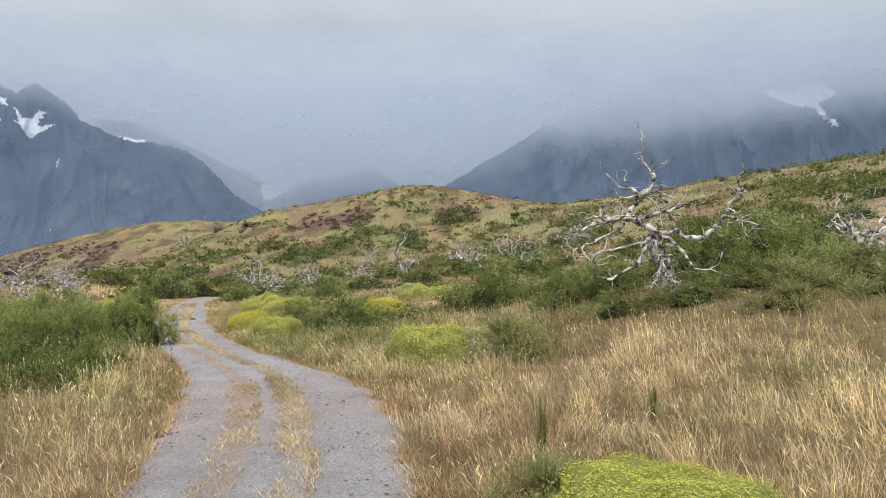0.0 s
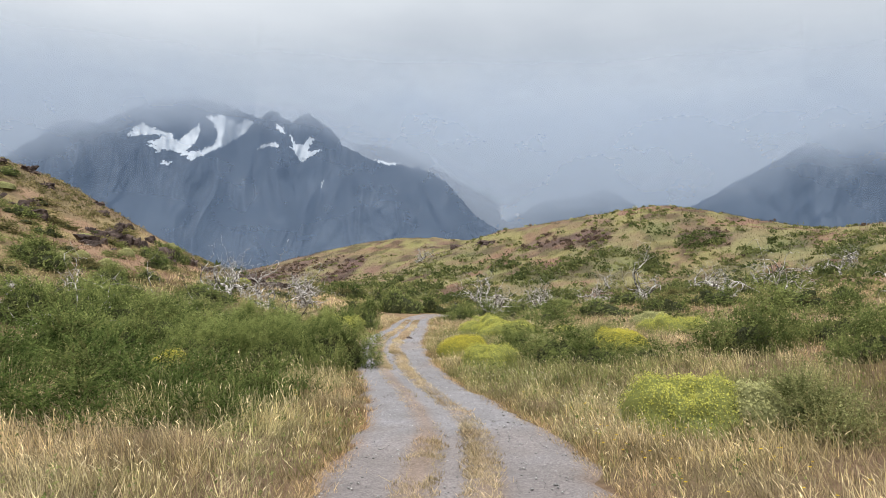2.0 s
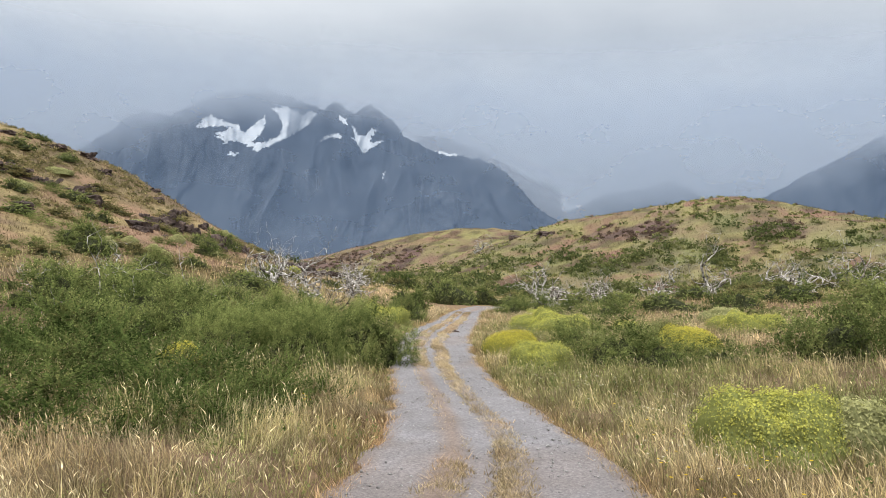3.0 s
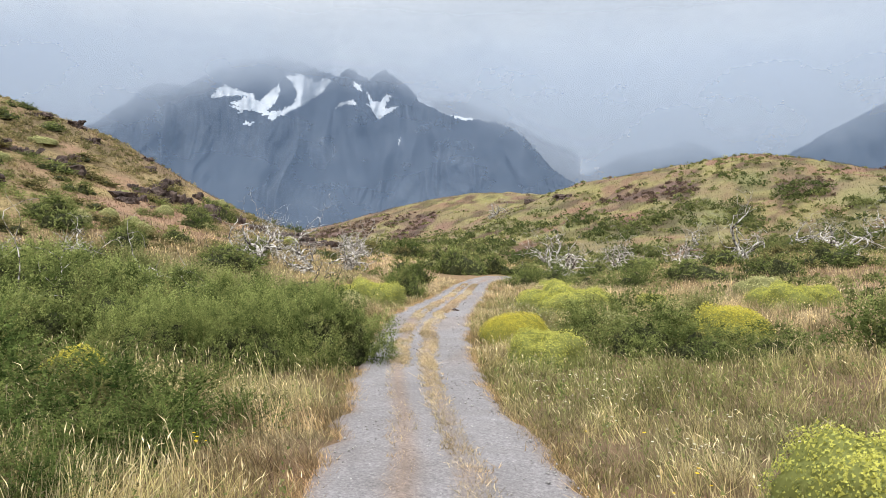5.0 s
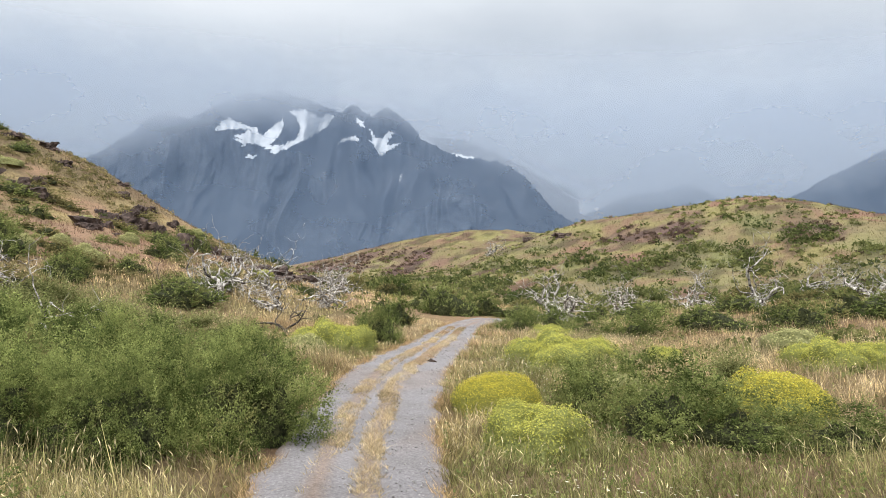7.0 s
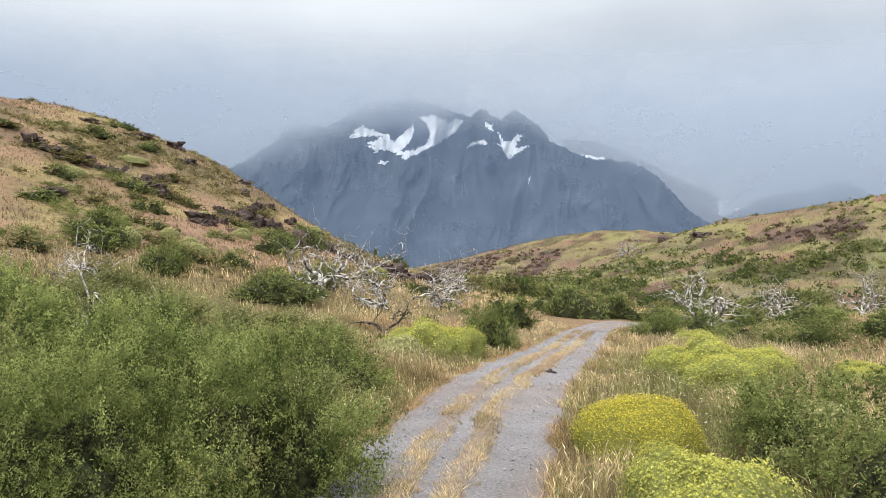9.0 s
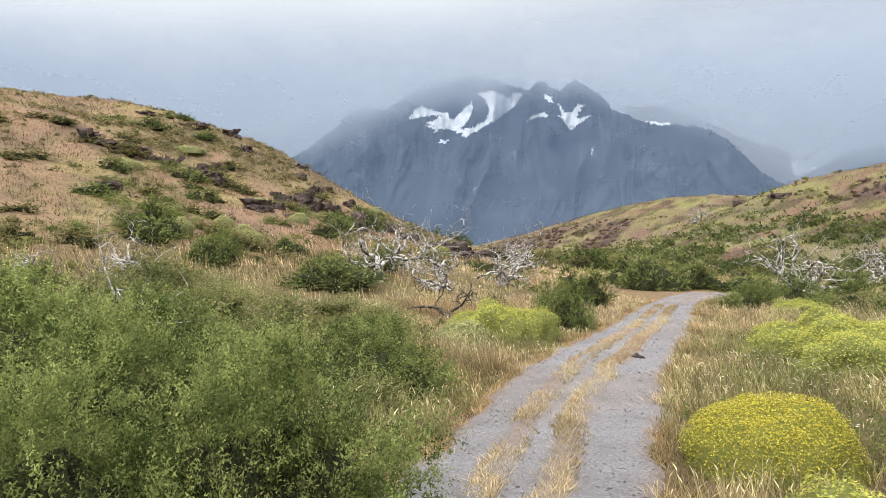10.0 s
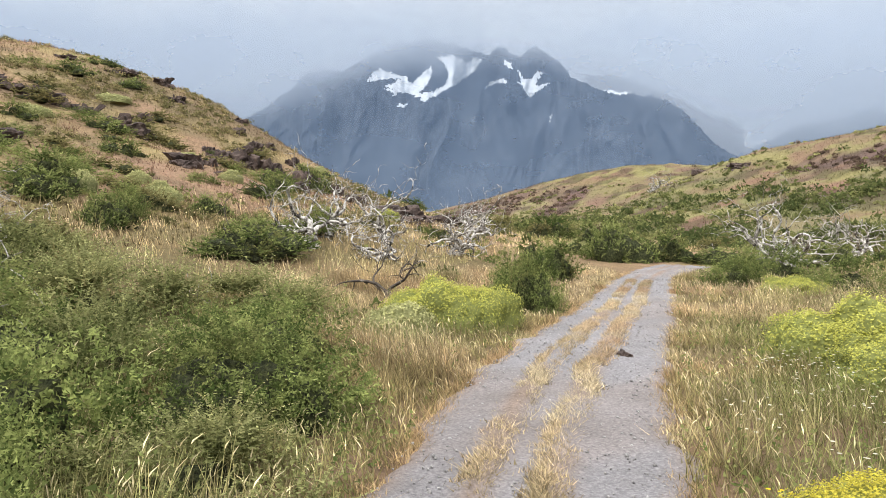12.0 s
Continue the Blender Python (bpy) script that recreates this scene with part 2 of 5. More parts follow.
# ---- lie of the land ----
# height, centre x, centre y, half width, half depth, turn
RISES = (
    (9.2, -53.84, 28.71, 18.6, 32.24, 0.25), (2.46, -38.51, 39.12, 10.91, 6.0, 0.28), (3.18, -37.16, 28.05, 17.04, 14.87, -0.51),
    (9.43, -47.42, 131.95, 29.15, 22.68, 0.12), (10.2, -5.78, 115.02, 20.42, 29.15, -0.06), (3.36, -26.56, 105.72, 14.97, 8.91, 1.12),
    (11.72, 45.43, 81.13, 34.95, 56.95, 0.34), (-1.42, 10.47, 67.79, 43.77, 17.19, 0.41), (0.5, -2.0, 40.0, 16.0, 8.0, 0.0), (0.5, 9.0, 16.0, 8.0, 8.0, 0.0), (0.5, 6.0, 13.4, 4.0, 4.0, 0.0),
)
TRACK_Y = (-30, -8, 0, 5.3, 7, 9.7, 11.4, 12.6, 14.1, 16, 18, 20.5, 23.2, 25.4, 28.6, 31.4, 34.6, 38, 44)
TRACK_L = (-6, -2.4, -1.9, -2.32, -2.72, -3.42, -3.95, -4.55, -5.35, -6.35, -7.25, -8.35, -9.1, -9.6, -10.6, -11.4, -12.1, -12.0, -9)
TRACK_R = (-4, -0.2, 0.35, -0.22, -0.48, -0.95, -1.85, -2.65, -3.65, -4.6, -5.5, -6.5, -7.4, -8.05, -9.1, -10.1, -10.8, -10.6, -7)


def edge(y, xs):
    return sum(np.interp(np.asarray(y) + d, TRACK_Y, xs) for d in (-1.2, -0.6, 0, 0.6, 1.2)) / 5


def across(x, y):
    """Place across the track: 0 at its left edge, 1 at its right edge."""
    a, b = edge(y, TRACK_L), edge(y, TRACK_R)
    return (x - a) / (b - a)


def land(x, y):
    x, y = np.asarray(x, float), np.asarray(y, float)
    z = 0
    for a, cx, cy, sx, sy, th in RISES:
        c, s = math.cos(th), math.sin(th)
        u, v = ((x - cx) * c + (y - cy) * s) / sx, (-(x - cx) * s + (y - cy) * c) / sy
        z = z + a * np.exp(-(u * u + v * v))
    d = np.abs(x - (edge(y, TRACK_L) + edge(y, TRACK_R)) / 2)
    w = smooth(1.2, 9, d)
    z = z * (w + (1 - w) * smooth(34, 60, y))
    rough = smooth(1.5, 6, d) * (0.10 * (fbm(x * 0.5, y * 0.5, 3) - 0.5)) + smooth(45, 90, y) * (1.0 * (fbm(x * 0.09, y * 0.09, 7) - 0.5) + 0.7 * (fbm(x * 0.35, y * 0.3, 37) - 0.5))
    hill = smooth(2.0, 5.0, z) * smooth(60, 50, y)
    rough = rough + hill * 0.5 * (fbm(x * 0.35, y * 0.35, 1) - 0.5)
    far = smooth(220, 700, np.hypot(x, y - 60))
    return z + rough - 20 * far


def at(x, y, sink=0.0):
    return float(land(x, y)) - sink


# patches on the far slope: centre x, y and half width
GREENS = ((-32, 90, 3.2), (-26.5, 88, 3.4), (-20.2, 86, 2.4), (-16.6, 84, 2.6), (-15.6, 78, 2.6), (-12, 82.6, 1.6), (-9.3, 83, 1.4), (-7, 80.6, 2.8), (-4.3, 81, 2.8), (-6.2, 85.6, 1.3), (-2.3, 93, 2.8), (0.8, 88, 2.6), (-27.6, 96.2, 2.4),
          (-13.2, 79, 2.0), (-33.2, 83, 3.4), (-26, 71.6, 3.4), (-37.2, 91.5, 2.6), (-25, 72.5, 3.0), (-36, 81.4, 3.0), (-35, 74.2, 2.6), (-10, 66, 4.2), (-2, 63.5, 4.5), (5, 64, 4.5), (12, 66, 4.0), (-18, 66, 3.6), (8, 84, 3.0), (14, 80, 3.5), (22, 52, 5.0), (30, 50, 5.0), (16, 44, 3.5), (29, 60, 5.0))
HEATHS = ((-18.4, 97.4, 2.6), (-12.4, 95, 3.2), (-10.2, 92, 2.6), (2.1, 89, 3.0), (-50.5, 108, 3.6), (-54.4, 110, 3.0), (-49.7, 105, 3.4), (-63, 108, 6.0), (-16.2, 96, 2.4), (-58, 103, 3.0))
LIMES = ((-38.7, 120.6, 4.5), (-27, 102, 3.4), (-28.7, 87, 2.0), (-17.7, 80.2, 2.0), (-6.8, 77.3, 2.0), (-1.6, 80.8, 2.6), (-21, 77.8, 2.4), (-10.2, 78, 2.2), (-4.5, 77, 2.4), (-52.8, 126, 5.0), (-33, 98, 3.0), (-44, 118, 4.0))


def patches(x, y, spots, deep=1.7):
    """1 within the patches, fading with a ragged edge."""
    wx, wy = x + 5.0 * (fbm(x * 0.4, y * 0.3, 61, 5) - 0.5), y + 9.0 * (fbm(x * 0.4, y * 0.3, 66, 5) - 0.5)
    m = np.zeros(np.shape(x))
    for cx, cy, r in spots:
        m = np.maximum(m, 1 - np.hypot((wx - cx) / r, (wy - cy) / (deep * r)))
    return smooth(0.0, 0.45, m)


def meadow_colour(x, y):
    """Colours of soil and matted grass, from patch to patch."""
    n1, n2, n3 = fbm(x * 0.13, y * 0.13, 2), fbm(x * 0.5, y * 0.5, 9), fbm(x * 0.05, y * 0.05, 4)
    straw, rust, olive, green, heath = [np.array(c) for c in ((0.4, 0.29, 0.15), (0.4, 0.26, 0.165), (0.24, 0.22, 0.09), (0.13, 0.155, 0.06), (0.15, 0.1, 0.08))]
    away = smooth(45, 70, y)[..., None]
    straw, rust = straw * (1 - away) + np.array((0.215, 0.148, 0.09)) * away, rust * (1 - away) + np.array((0.23, 0.135, 0.095)) * away
    c = straw + (rust - straw) * smooth(0.4, 0.6, n1)[..., None]
    c = c + (np.array((0.2, 0.13, 0.09)) - c) * (0.75 * smooth(85, 115, y) * smooth(0.4, 0.54, fbm(x * 0.16, y * 0.16, 47)))[..., None]
    far = smooth(45, 75, y) * smooth(-75, -50, x)
    c = c + (olive - c) * (smooth(0.42, 0.56, n2) * (0.4 + 0.5 * far))[..., None]
    c = c + (np.array((0.22, 0.17, 0.09)) - c) * (0.3 * far * smooth(0.5, 0.4, n1))[..., None]
    low = far * smooth(104, 88, y + 0.3 * x + 8 * (n1 - 0.5))
    c = c + (np.array((0.225, 0.205, 0.1)) - c) * (0.75 * low * smooth(0.42, 0.56, fbm(x * 0.2, y * 0.1, 14)))[..., None]
    c = c + (np.array((0.25, 0.24, 0.095)) - c) * (0.75 * patches(x, y, LIMES) * smooth(0.4, 0.55, fbm(x * 0.6, y * 0.5, 27)))[..., None]
    c = c + (green - c) * (0.5 * patches(x, y, GREENS))[..., None]
    c = c + (heath - c) * (0.75 * patches(x, y, HEATHS) + 0.35 * smooth(0.52, 0.58, fbm(x * 0.2, y * 0.25, 21)) * smooth(50, 75, y))[..., None]
    c = c * (1 - 0.45 * smooth(55, 75, y) * smooth(0.5, 0.62, fbm(x * 0.5, y * 0.3, 51, 5)))[..., None]
    hill = smooth(1.0, 3.0, land(x, y)) * smooth(60, 50, y)
    c = c + (np.array((0.29, 0.188, 0.126)) - c) * (hill * 0.75 * smooth(0.62, 0.45, n2))[..., None]
    c = c + (np.array((0.2, 0.165, 0.085)) - c) * (hill * 0.5 * smooth(0.46, 0.56, fbm(x * 0.22, y * 0.22, 31)))[..., None]
    c = c + (np.array((0.13, 0.1, 0.06)) - c) * (hill * 0.6 * smooth(0.53, 0.62, fbm(x * 0.3 + 0.2 * y, y * 0.5, 57, 5)))[..., None]
    # Up to 45 percent darker on the near, low meadow.
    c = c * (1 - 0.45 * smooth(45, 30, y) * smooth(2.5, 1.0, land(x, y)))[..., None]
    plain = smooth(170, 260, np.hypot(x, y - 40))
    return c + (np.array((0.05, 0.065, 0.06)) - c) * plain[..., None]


def build_ground():
    def axis(lo, hi, step, reach):
        core = np.arange(lo, hi + step / 2, step)
        out, s = [], step
        while (out[-1] if out else 0) < reach:
            s *= 1.22
            out.append((out[-1] if out else 0) + s)
        out = np.array(out)
        return np.concatenate([lo - out[::-1], core, hi + out])
    xs, ys = axis(-62, 48, 0.45, 4400), axis(-8, 70, 0.45, 4400)
    ys = np.concatenate([ys[ys <= 70], np.arange(70.9, 165, 0.9), 165 + (ys[ys > 70] - 70)])
    x, y = np.meshgrid(xs, ys)
    z = land(x, y)
    a = across(x, y)
    z = z - 0.05 * smooth(-0.05, 0.1, a) * smooth(1.05, 0.9, a) * smooth(46, 42, y)
    v = np.stack([x, y, z], -1).reshape(-1, 3)
    nx, ny = len(xs), len(ys)
    i = (np.arange(ny - 1)[:, None] * nx + np.arange(nx - 1)[None]).ravel()
    f = np.stack([i, i + 1, i + nx + 1, i + nx], 1)
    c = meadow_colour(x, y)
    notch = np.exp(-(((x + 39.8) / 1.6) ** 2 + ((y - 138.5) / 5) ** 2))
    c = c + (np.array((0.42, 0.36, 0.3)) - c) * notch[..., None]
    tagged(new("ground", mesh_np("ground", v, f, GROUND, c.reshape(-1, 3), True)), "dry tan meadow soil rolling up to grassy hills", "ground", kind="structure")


build_ground()


def build_track():
    ys = np.arange(-6, 36.5, 0.08)
    us = np.linspace(-0.09, 1.09, 46)
    u, y = np.meshgrid(us, ys)
    a, b = edge(y, TRACK_L), edge(y, TRACK_R)
    side = np.abs(u - 0.5) * 2
    wob = 0.06 * (fbm(y * 1.7, u * 0.5, 5) - 0.5) + 0.3 * side ** 3 * (fbm(y * 2.3, np.sign(u - 0.5) * 8.0, 15) - 0.5)
    x = a + (b - a) * u + wob
    ridge = sum(np.exp(-((u - c) / 0.06) ** 2) for c in (0.33, 0.59))
    z = land(x, y) + 0.02 + 0.03 * ridge + 0.035 * (fbm(x * 2.2, y * 2.2, 1) - 0.5) + 0.012 * (vnoise(x * 9, y * 9) - 0.5)
    z = z - 0.08 * (smooth(0.03, -0.09, u) + smooth(0.97, 1.09, u))
    grey, brown = np.array((0.208, 0.2, 0.206)), np.array((0.215, 0.165, 0.135))
    c = grey + (brown - grey) * np.clip(0.3 * smooth(0.45, 0.65, fbm(x * 0.9, y * 0.35, 28)) + 0.85 * ridge * smooth(0.3, 0.55, fbm(y * 0.6, u * 3, 8)) + 0.8 * smooth(0.1, -0.04, u) + 0.8 * smooth(0.9, 1.04, u), 0, 1)[..., None]
    c = c * (0.9 + 0.25 * fbm(x * 1.1, y * 1.1, 6))[..., None]
    nx, ny = len(us), len(ys)
    i = (np.arange(ny - 1)[:, None] * nx + np.arange(nx - 1)[None]).ravel()
    f = np.stack([i, i + 1, i + nx + 1, i + nx], 1)
    tagged(new("road", mesh_np("road", np.stack([x, y, z], -1).reshape(-1, 3), f, TRACK, c.reshape(-1, 3), True)), "narrow grey gravel track with two worn wheel ruts", "track", kind="structure")


build_track()

# ---- mountains and cloud ----
EYE_MID = (-1.0, 7.5, 1.7)


def polar(az, el, r):
    a, e = np.radians(az), np.radians(el)
    return np.stack([EYE_MID[0] - np.sin(a) * r, EYE_MID[1] + np.cos(a) * r, EYE_MID[2] + np.tan(e) * r], -1)


def inside(x, y, poly):
    hit = np.zeros(x.shape, bool)
    for (x0, y0), (x1, y1) in zip(poly, poly[1:] + poly[:1]):
        if y0 != y1:
            hit ^= ((y0 > y) != (y1 > y)) & (x < (x1 - x0) * (y - y0) / (y1 - y0) + x0)
    return hit


def mountain(name, label, azs, crest, r_top, r_foot, step, rows, snow, seed, ragged=0.22):
    """A range seen from the valley: crest heights in degrees by bearing, gullied slopes that come forward to the foot."""
    az = np.arange(min(azs), max(azs), step)
    calm = np.interp(az, azs, crest)
    top = calm + ragged * 2 * (fbm(az * 1.7, seed, 1, 6) - 0.5) + ragged * (np.abs(fbm(az * 4.5, seed + 5, 1, 4) - 0.5) * 4 - 0.5)
    v = np.linspace(0, 1, rows)
    a, t = np.meshgrid(az, v)
    bend = a + 5.0 * (fbm(a * 0.25, t * 1.4, seed + 2, 3) - 0.5) * (1.2 - t)
    rib = 1 - 2 * np.abs(fbm(bend * 0.3, t * 0.5, seed, 5) - 0.5)
    rill = 1 - 2 * np.abs(fbm(bend * 1.1 + 2.2 * t * (fbm(a * 0.2, t, seed + 7, 2) - 0.5), t * 3.2, seed + 9, 5) - 0.5)
    step_out = fbm(a * 0.5, t * 5.0 + 0.3 * a, seed + 4, 4) - 0.5
    r = r_foot + (r_top - r_foot) * t ** 0.85 - (700 * (rib - 0.8) + 80 * (rill - 0.8) + 170 * step_out) * np.sin(np.pi * np.clip(t * 0.93 + 0.03, 0, 1)) ** 0.7
    el = 0.2 + (calm - 0.2) * t + (top - calm) * t ** 7
    p = polar(a, el, r)
    back = polar(az, top * 0.3, r_top + 600)
    p = np.concatenate([p, back[None]])
    n, rows = len(az), rows + 1
    i = (np.arange(rows - 1)[:, None] * n + np.arange(n - 1)[None]).ravel()
    f = np.stack([i, i + n, i + n + 1, i + 1], 1)
    fray_a, fray_e = fbm(a[:-1, :-1] * 5, el[:-1, :-1] * 7, 2, 4) - 0.5, fbm(a[:-1, :-1] * 5, el[:-1, :-1] * 7, 6, 4) - 0.5
    mid_a, mid_e = a[:-1, :-1] + step / 2 + 0.38 * fray_a, (el[:-1, :-1] + el[1:, 1:]) / 2 + 0.3 * fray_e
    idx = np.zeros((rows - 1, n - 1), int)
    for poly in snow:
        idx[:-1] |= inside(mid_a, mid_e, poly)
    ob = new(name, mesh_np(name, p.reshape(-1, 3), f, None, None, True, [MOUNTAIN, SNOW], idx.ravel()))
    return tagged(ob, label, "mountain", kind="structure")


SNOWFIELDS = [
    [(41.41, 9.86), (41.02, 10.5), (40.4, 10.96), (40.07, 10.7), (39.4, 10.5), (38.3, 10.32), (38.07, 9.8), (37.16, 10.48), (36.42, 11.15), (36.47, 10.31), (36.8, 9.75), (37.2, 9.22), (37.41, 8.92), (38.5, 9.08), (39.32, 9.38), (40.16, 9.6), (39.33, 9.84), (38.72, 10.22), (39.76, 10.08)],
    [(36.01, 11.71), (35.16, 11.89), (34.07, 11.62), (33.76, 11.3), (33.1, 11.7), (32.69, 11.56), (33.18, 10.7), (34.44, 9.88), (35.92, 9.0), (37.09, 8.47), (37.31, 8.59), (37.0, 8.82), (37.95, 8.8), (37.41, 9.0), (36.2, 9.28), (35.3, 9.84), (35.11, 10.6), (35.57, 11.41)],
    [(29.95, 10.8), (29.37, 10.1), (28.94, 10.13), (28.47, 10.61), (27.88, 10.65), (28.37, 10.15), (28.6, 9.6), (27.4, 9.9), (28.43, 9.22), (28.88, 8.72), (29.11, 8.9), (29.44, 9.39), (30.0, 10.0), (29.55, 9.85)],
    [(32.34, 9.48), (31.98, 9.9), (30.99, 10.25), (30.7, 9.9), (31.5, 9.82)],
    [(24.4, 9.86), (23.1, 9.36), (21.3, 8.92), (22.4, 8.8), (23.4, 9.15)],
    [(40.2, 9.36), (38.8, 9.42), (39.2, 9.0), (39.7, 8.68), (38.9, 8.98)],
    [(27.36, 7.45), (27.46, 6.95), (27.52, 6.5), (27.42, 6.9), (27.29, 7.4)], [(39.2, 8.26), (38.2, 8.34), (38.5, 8.08), (39.1, 8.06)], [(31.05, 11.5), (30.4, 11.3), (30.3, 10.88), (30.75, 11.08)]]
mountain("mountain", "steep dark grey-blue mountain massif with snow patches under cloud",
         (13.0, 14.0, 15.3, 16.2, 17.2, 18.3, 19.0, 21.4, 23.8, 24.9, 25.8, 26.4, 27.1, 27.8, 28.5, 29.2, 29.7, 30.3, 30.8, 31.4, 32.1, 33.5, 34.7, 36.6, 39.1, 40.5, 42.3, 43.3, 45.0, 46.0, 47.2, 48.7, 51, 56, 66),
         (3.2, 4.1, 4.8, 5.8, 6.9, 7.9, 8.4, 8.9, 9.2, 9.75, 10.15, 10.85, 11.5, 12.0, 12.5, 12.15, 11.8, 11.9, 12.3, 12.45, 11.9, 12.15, 12.7, 13.1, 12.7, 12.2, 11.05, 10.55, 10.65, 10.3, 9.1, 7.9, 6.5, 5, 4), 4200, 3000, 0.075, 130, SNOWFIELDS, 3, 0.14)
mountain("mountain", "far hazy mountain with a pale glacier at the head of the valley",
         (-2, 2, 4.1, 4.9, 5.6, 6.4, 7.1, 8.7, 9.9, 11.0, 11.8, 13.0, 13.7, 14.3, 16.0, 17.3, 20, 22.5, 25), (4.2, 5.0, 6.2, 6.75, 7.15, 7.05, 6.6, 6.35, 6.3, 5.9, 5.3, 5.2, 6.5, 6.7, 7.15, 7.9, 9.3, 10.2, 10.4), 4700, 4550, 0.12, 60,
         [[(13.7, 6.3), (12.87, 6.6), (13.0, 5.6), (11.63, 5.8), (11.9, 5.2), (12.7, 4.9), (13.6, 4.6)]], 8, 0.12)
mountain("mountain", "dark mountain slope with a snowfield vanishing into cloud",
         (-50, -45, -40, -35, -28.0, -23.0, -18.0, -14.7, -12.2, -9.7, -7.9, -5.3, -2.2, -0.4, 2), (9, 9.6, 10.4, 11.4, 12.0, 12.2, 12.3, 12.0, 11.4, 10.5, 9.65, 8.3, 6.65, 5.6, 4.2), 4200, 3200, 0.085, 110,
         [[(-23.6, 11.05), (-24.4, 11.2), (-25.52, 10.85), (-26.42, 11.25), (-27.6, 11.2), (-28.3, 10.3), (-27.1, 9.9), (-28.5, 8.2), (-28.1, 8.3), (-26.7, 9.75), (-25.68, 9.85), (-25.0, 10.3)]], 14, 0.12)


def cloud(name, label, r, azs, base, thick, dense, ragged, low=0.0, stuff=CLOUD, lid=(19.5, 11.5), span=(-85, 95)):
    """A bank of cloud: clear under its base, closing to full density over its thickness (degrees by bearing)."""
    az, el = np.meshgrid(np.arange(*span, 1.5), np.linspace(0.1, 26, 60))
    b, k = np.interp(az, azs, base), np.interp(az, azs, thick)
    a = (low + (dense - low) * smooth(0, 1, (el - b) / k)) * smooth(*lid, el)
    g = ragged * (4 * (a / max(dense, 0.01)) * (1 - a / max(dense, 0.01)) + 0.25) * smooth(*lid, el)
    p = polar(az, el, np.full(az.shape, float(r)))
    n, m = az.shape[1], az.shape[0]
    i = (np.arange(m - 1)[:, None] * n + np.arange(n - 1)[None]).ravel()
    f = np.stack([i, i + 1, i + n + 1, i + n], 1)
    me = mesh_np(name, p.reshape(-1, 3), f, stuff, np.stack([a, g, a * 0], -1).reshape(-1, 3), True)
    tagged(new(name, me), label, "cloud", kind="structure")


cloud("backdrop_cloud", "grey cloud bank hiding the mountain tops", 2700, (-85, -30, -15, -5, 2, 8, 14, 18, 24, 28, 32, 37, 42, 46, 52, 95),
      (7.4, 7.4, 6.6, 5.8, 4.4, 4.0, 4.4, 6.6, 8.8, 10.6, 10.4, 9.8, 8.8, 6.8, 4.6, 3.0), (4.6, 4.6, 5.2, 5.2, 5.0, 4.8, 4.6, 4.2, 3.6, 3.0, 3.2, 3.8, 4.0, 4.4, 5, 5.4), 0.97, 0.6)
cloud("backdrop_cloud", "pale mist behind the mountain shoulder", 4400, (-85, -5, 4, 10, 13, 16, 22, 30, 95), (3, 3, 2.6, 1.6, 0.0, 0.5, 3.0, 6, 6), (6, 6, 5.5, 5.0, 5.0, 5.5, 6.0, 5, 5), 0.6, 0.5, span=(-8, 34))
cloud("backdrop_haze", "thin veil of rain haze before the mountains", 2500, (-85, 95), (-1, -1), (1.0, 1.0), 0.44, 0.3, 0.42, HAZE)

# ---- grass ----
rs = np.random.default_rng(7)
BUSHES, CUSHIONS = [], []          # (x, y, radius, height) of what grass keeps clear of


def green_patch(x, y):
    """Where the meadow is still green."""
    g = 0.45 * smooth(5, 9, y) * smooth(0.52, 0.68, fbm(x * 0.5, y * 0.5, 40))
    for cx, cy, r in ((-9.0, 17.2, 2.6), (-7.6, 12.2, 1.5), (-2.2, 15.6, 3.0), (0.5, 13.5, 2.2), (6.0, 11.5, 2.2), (-12.5, 18.0, 3.5), (-6.2, 24.5, 1.5), (-4.7, 19.6, 1.6), (-5.6, 21.4, 1.2)):
        g = np.maximum(g, 0.85 * np.exp(-((x - cx) ** 2 + (y - cy) ** 2) / r ** 2))
    return g


def clear_of(x, y, things, k=0.84):
    ok = np.ones(len(x), bool)
    for bx, by, r, h in things:
        ok &= (x - bx) ** 2 + (y - by) ** 2 > (k * r) ** 2
    return ok


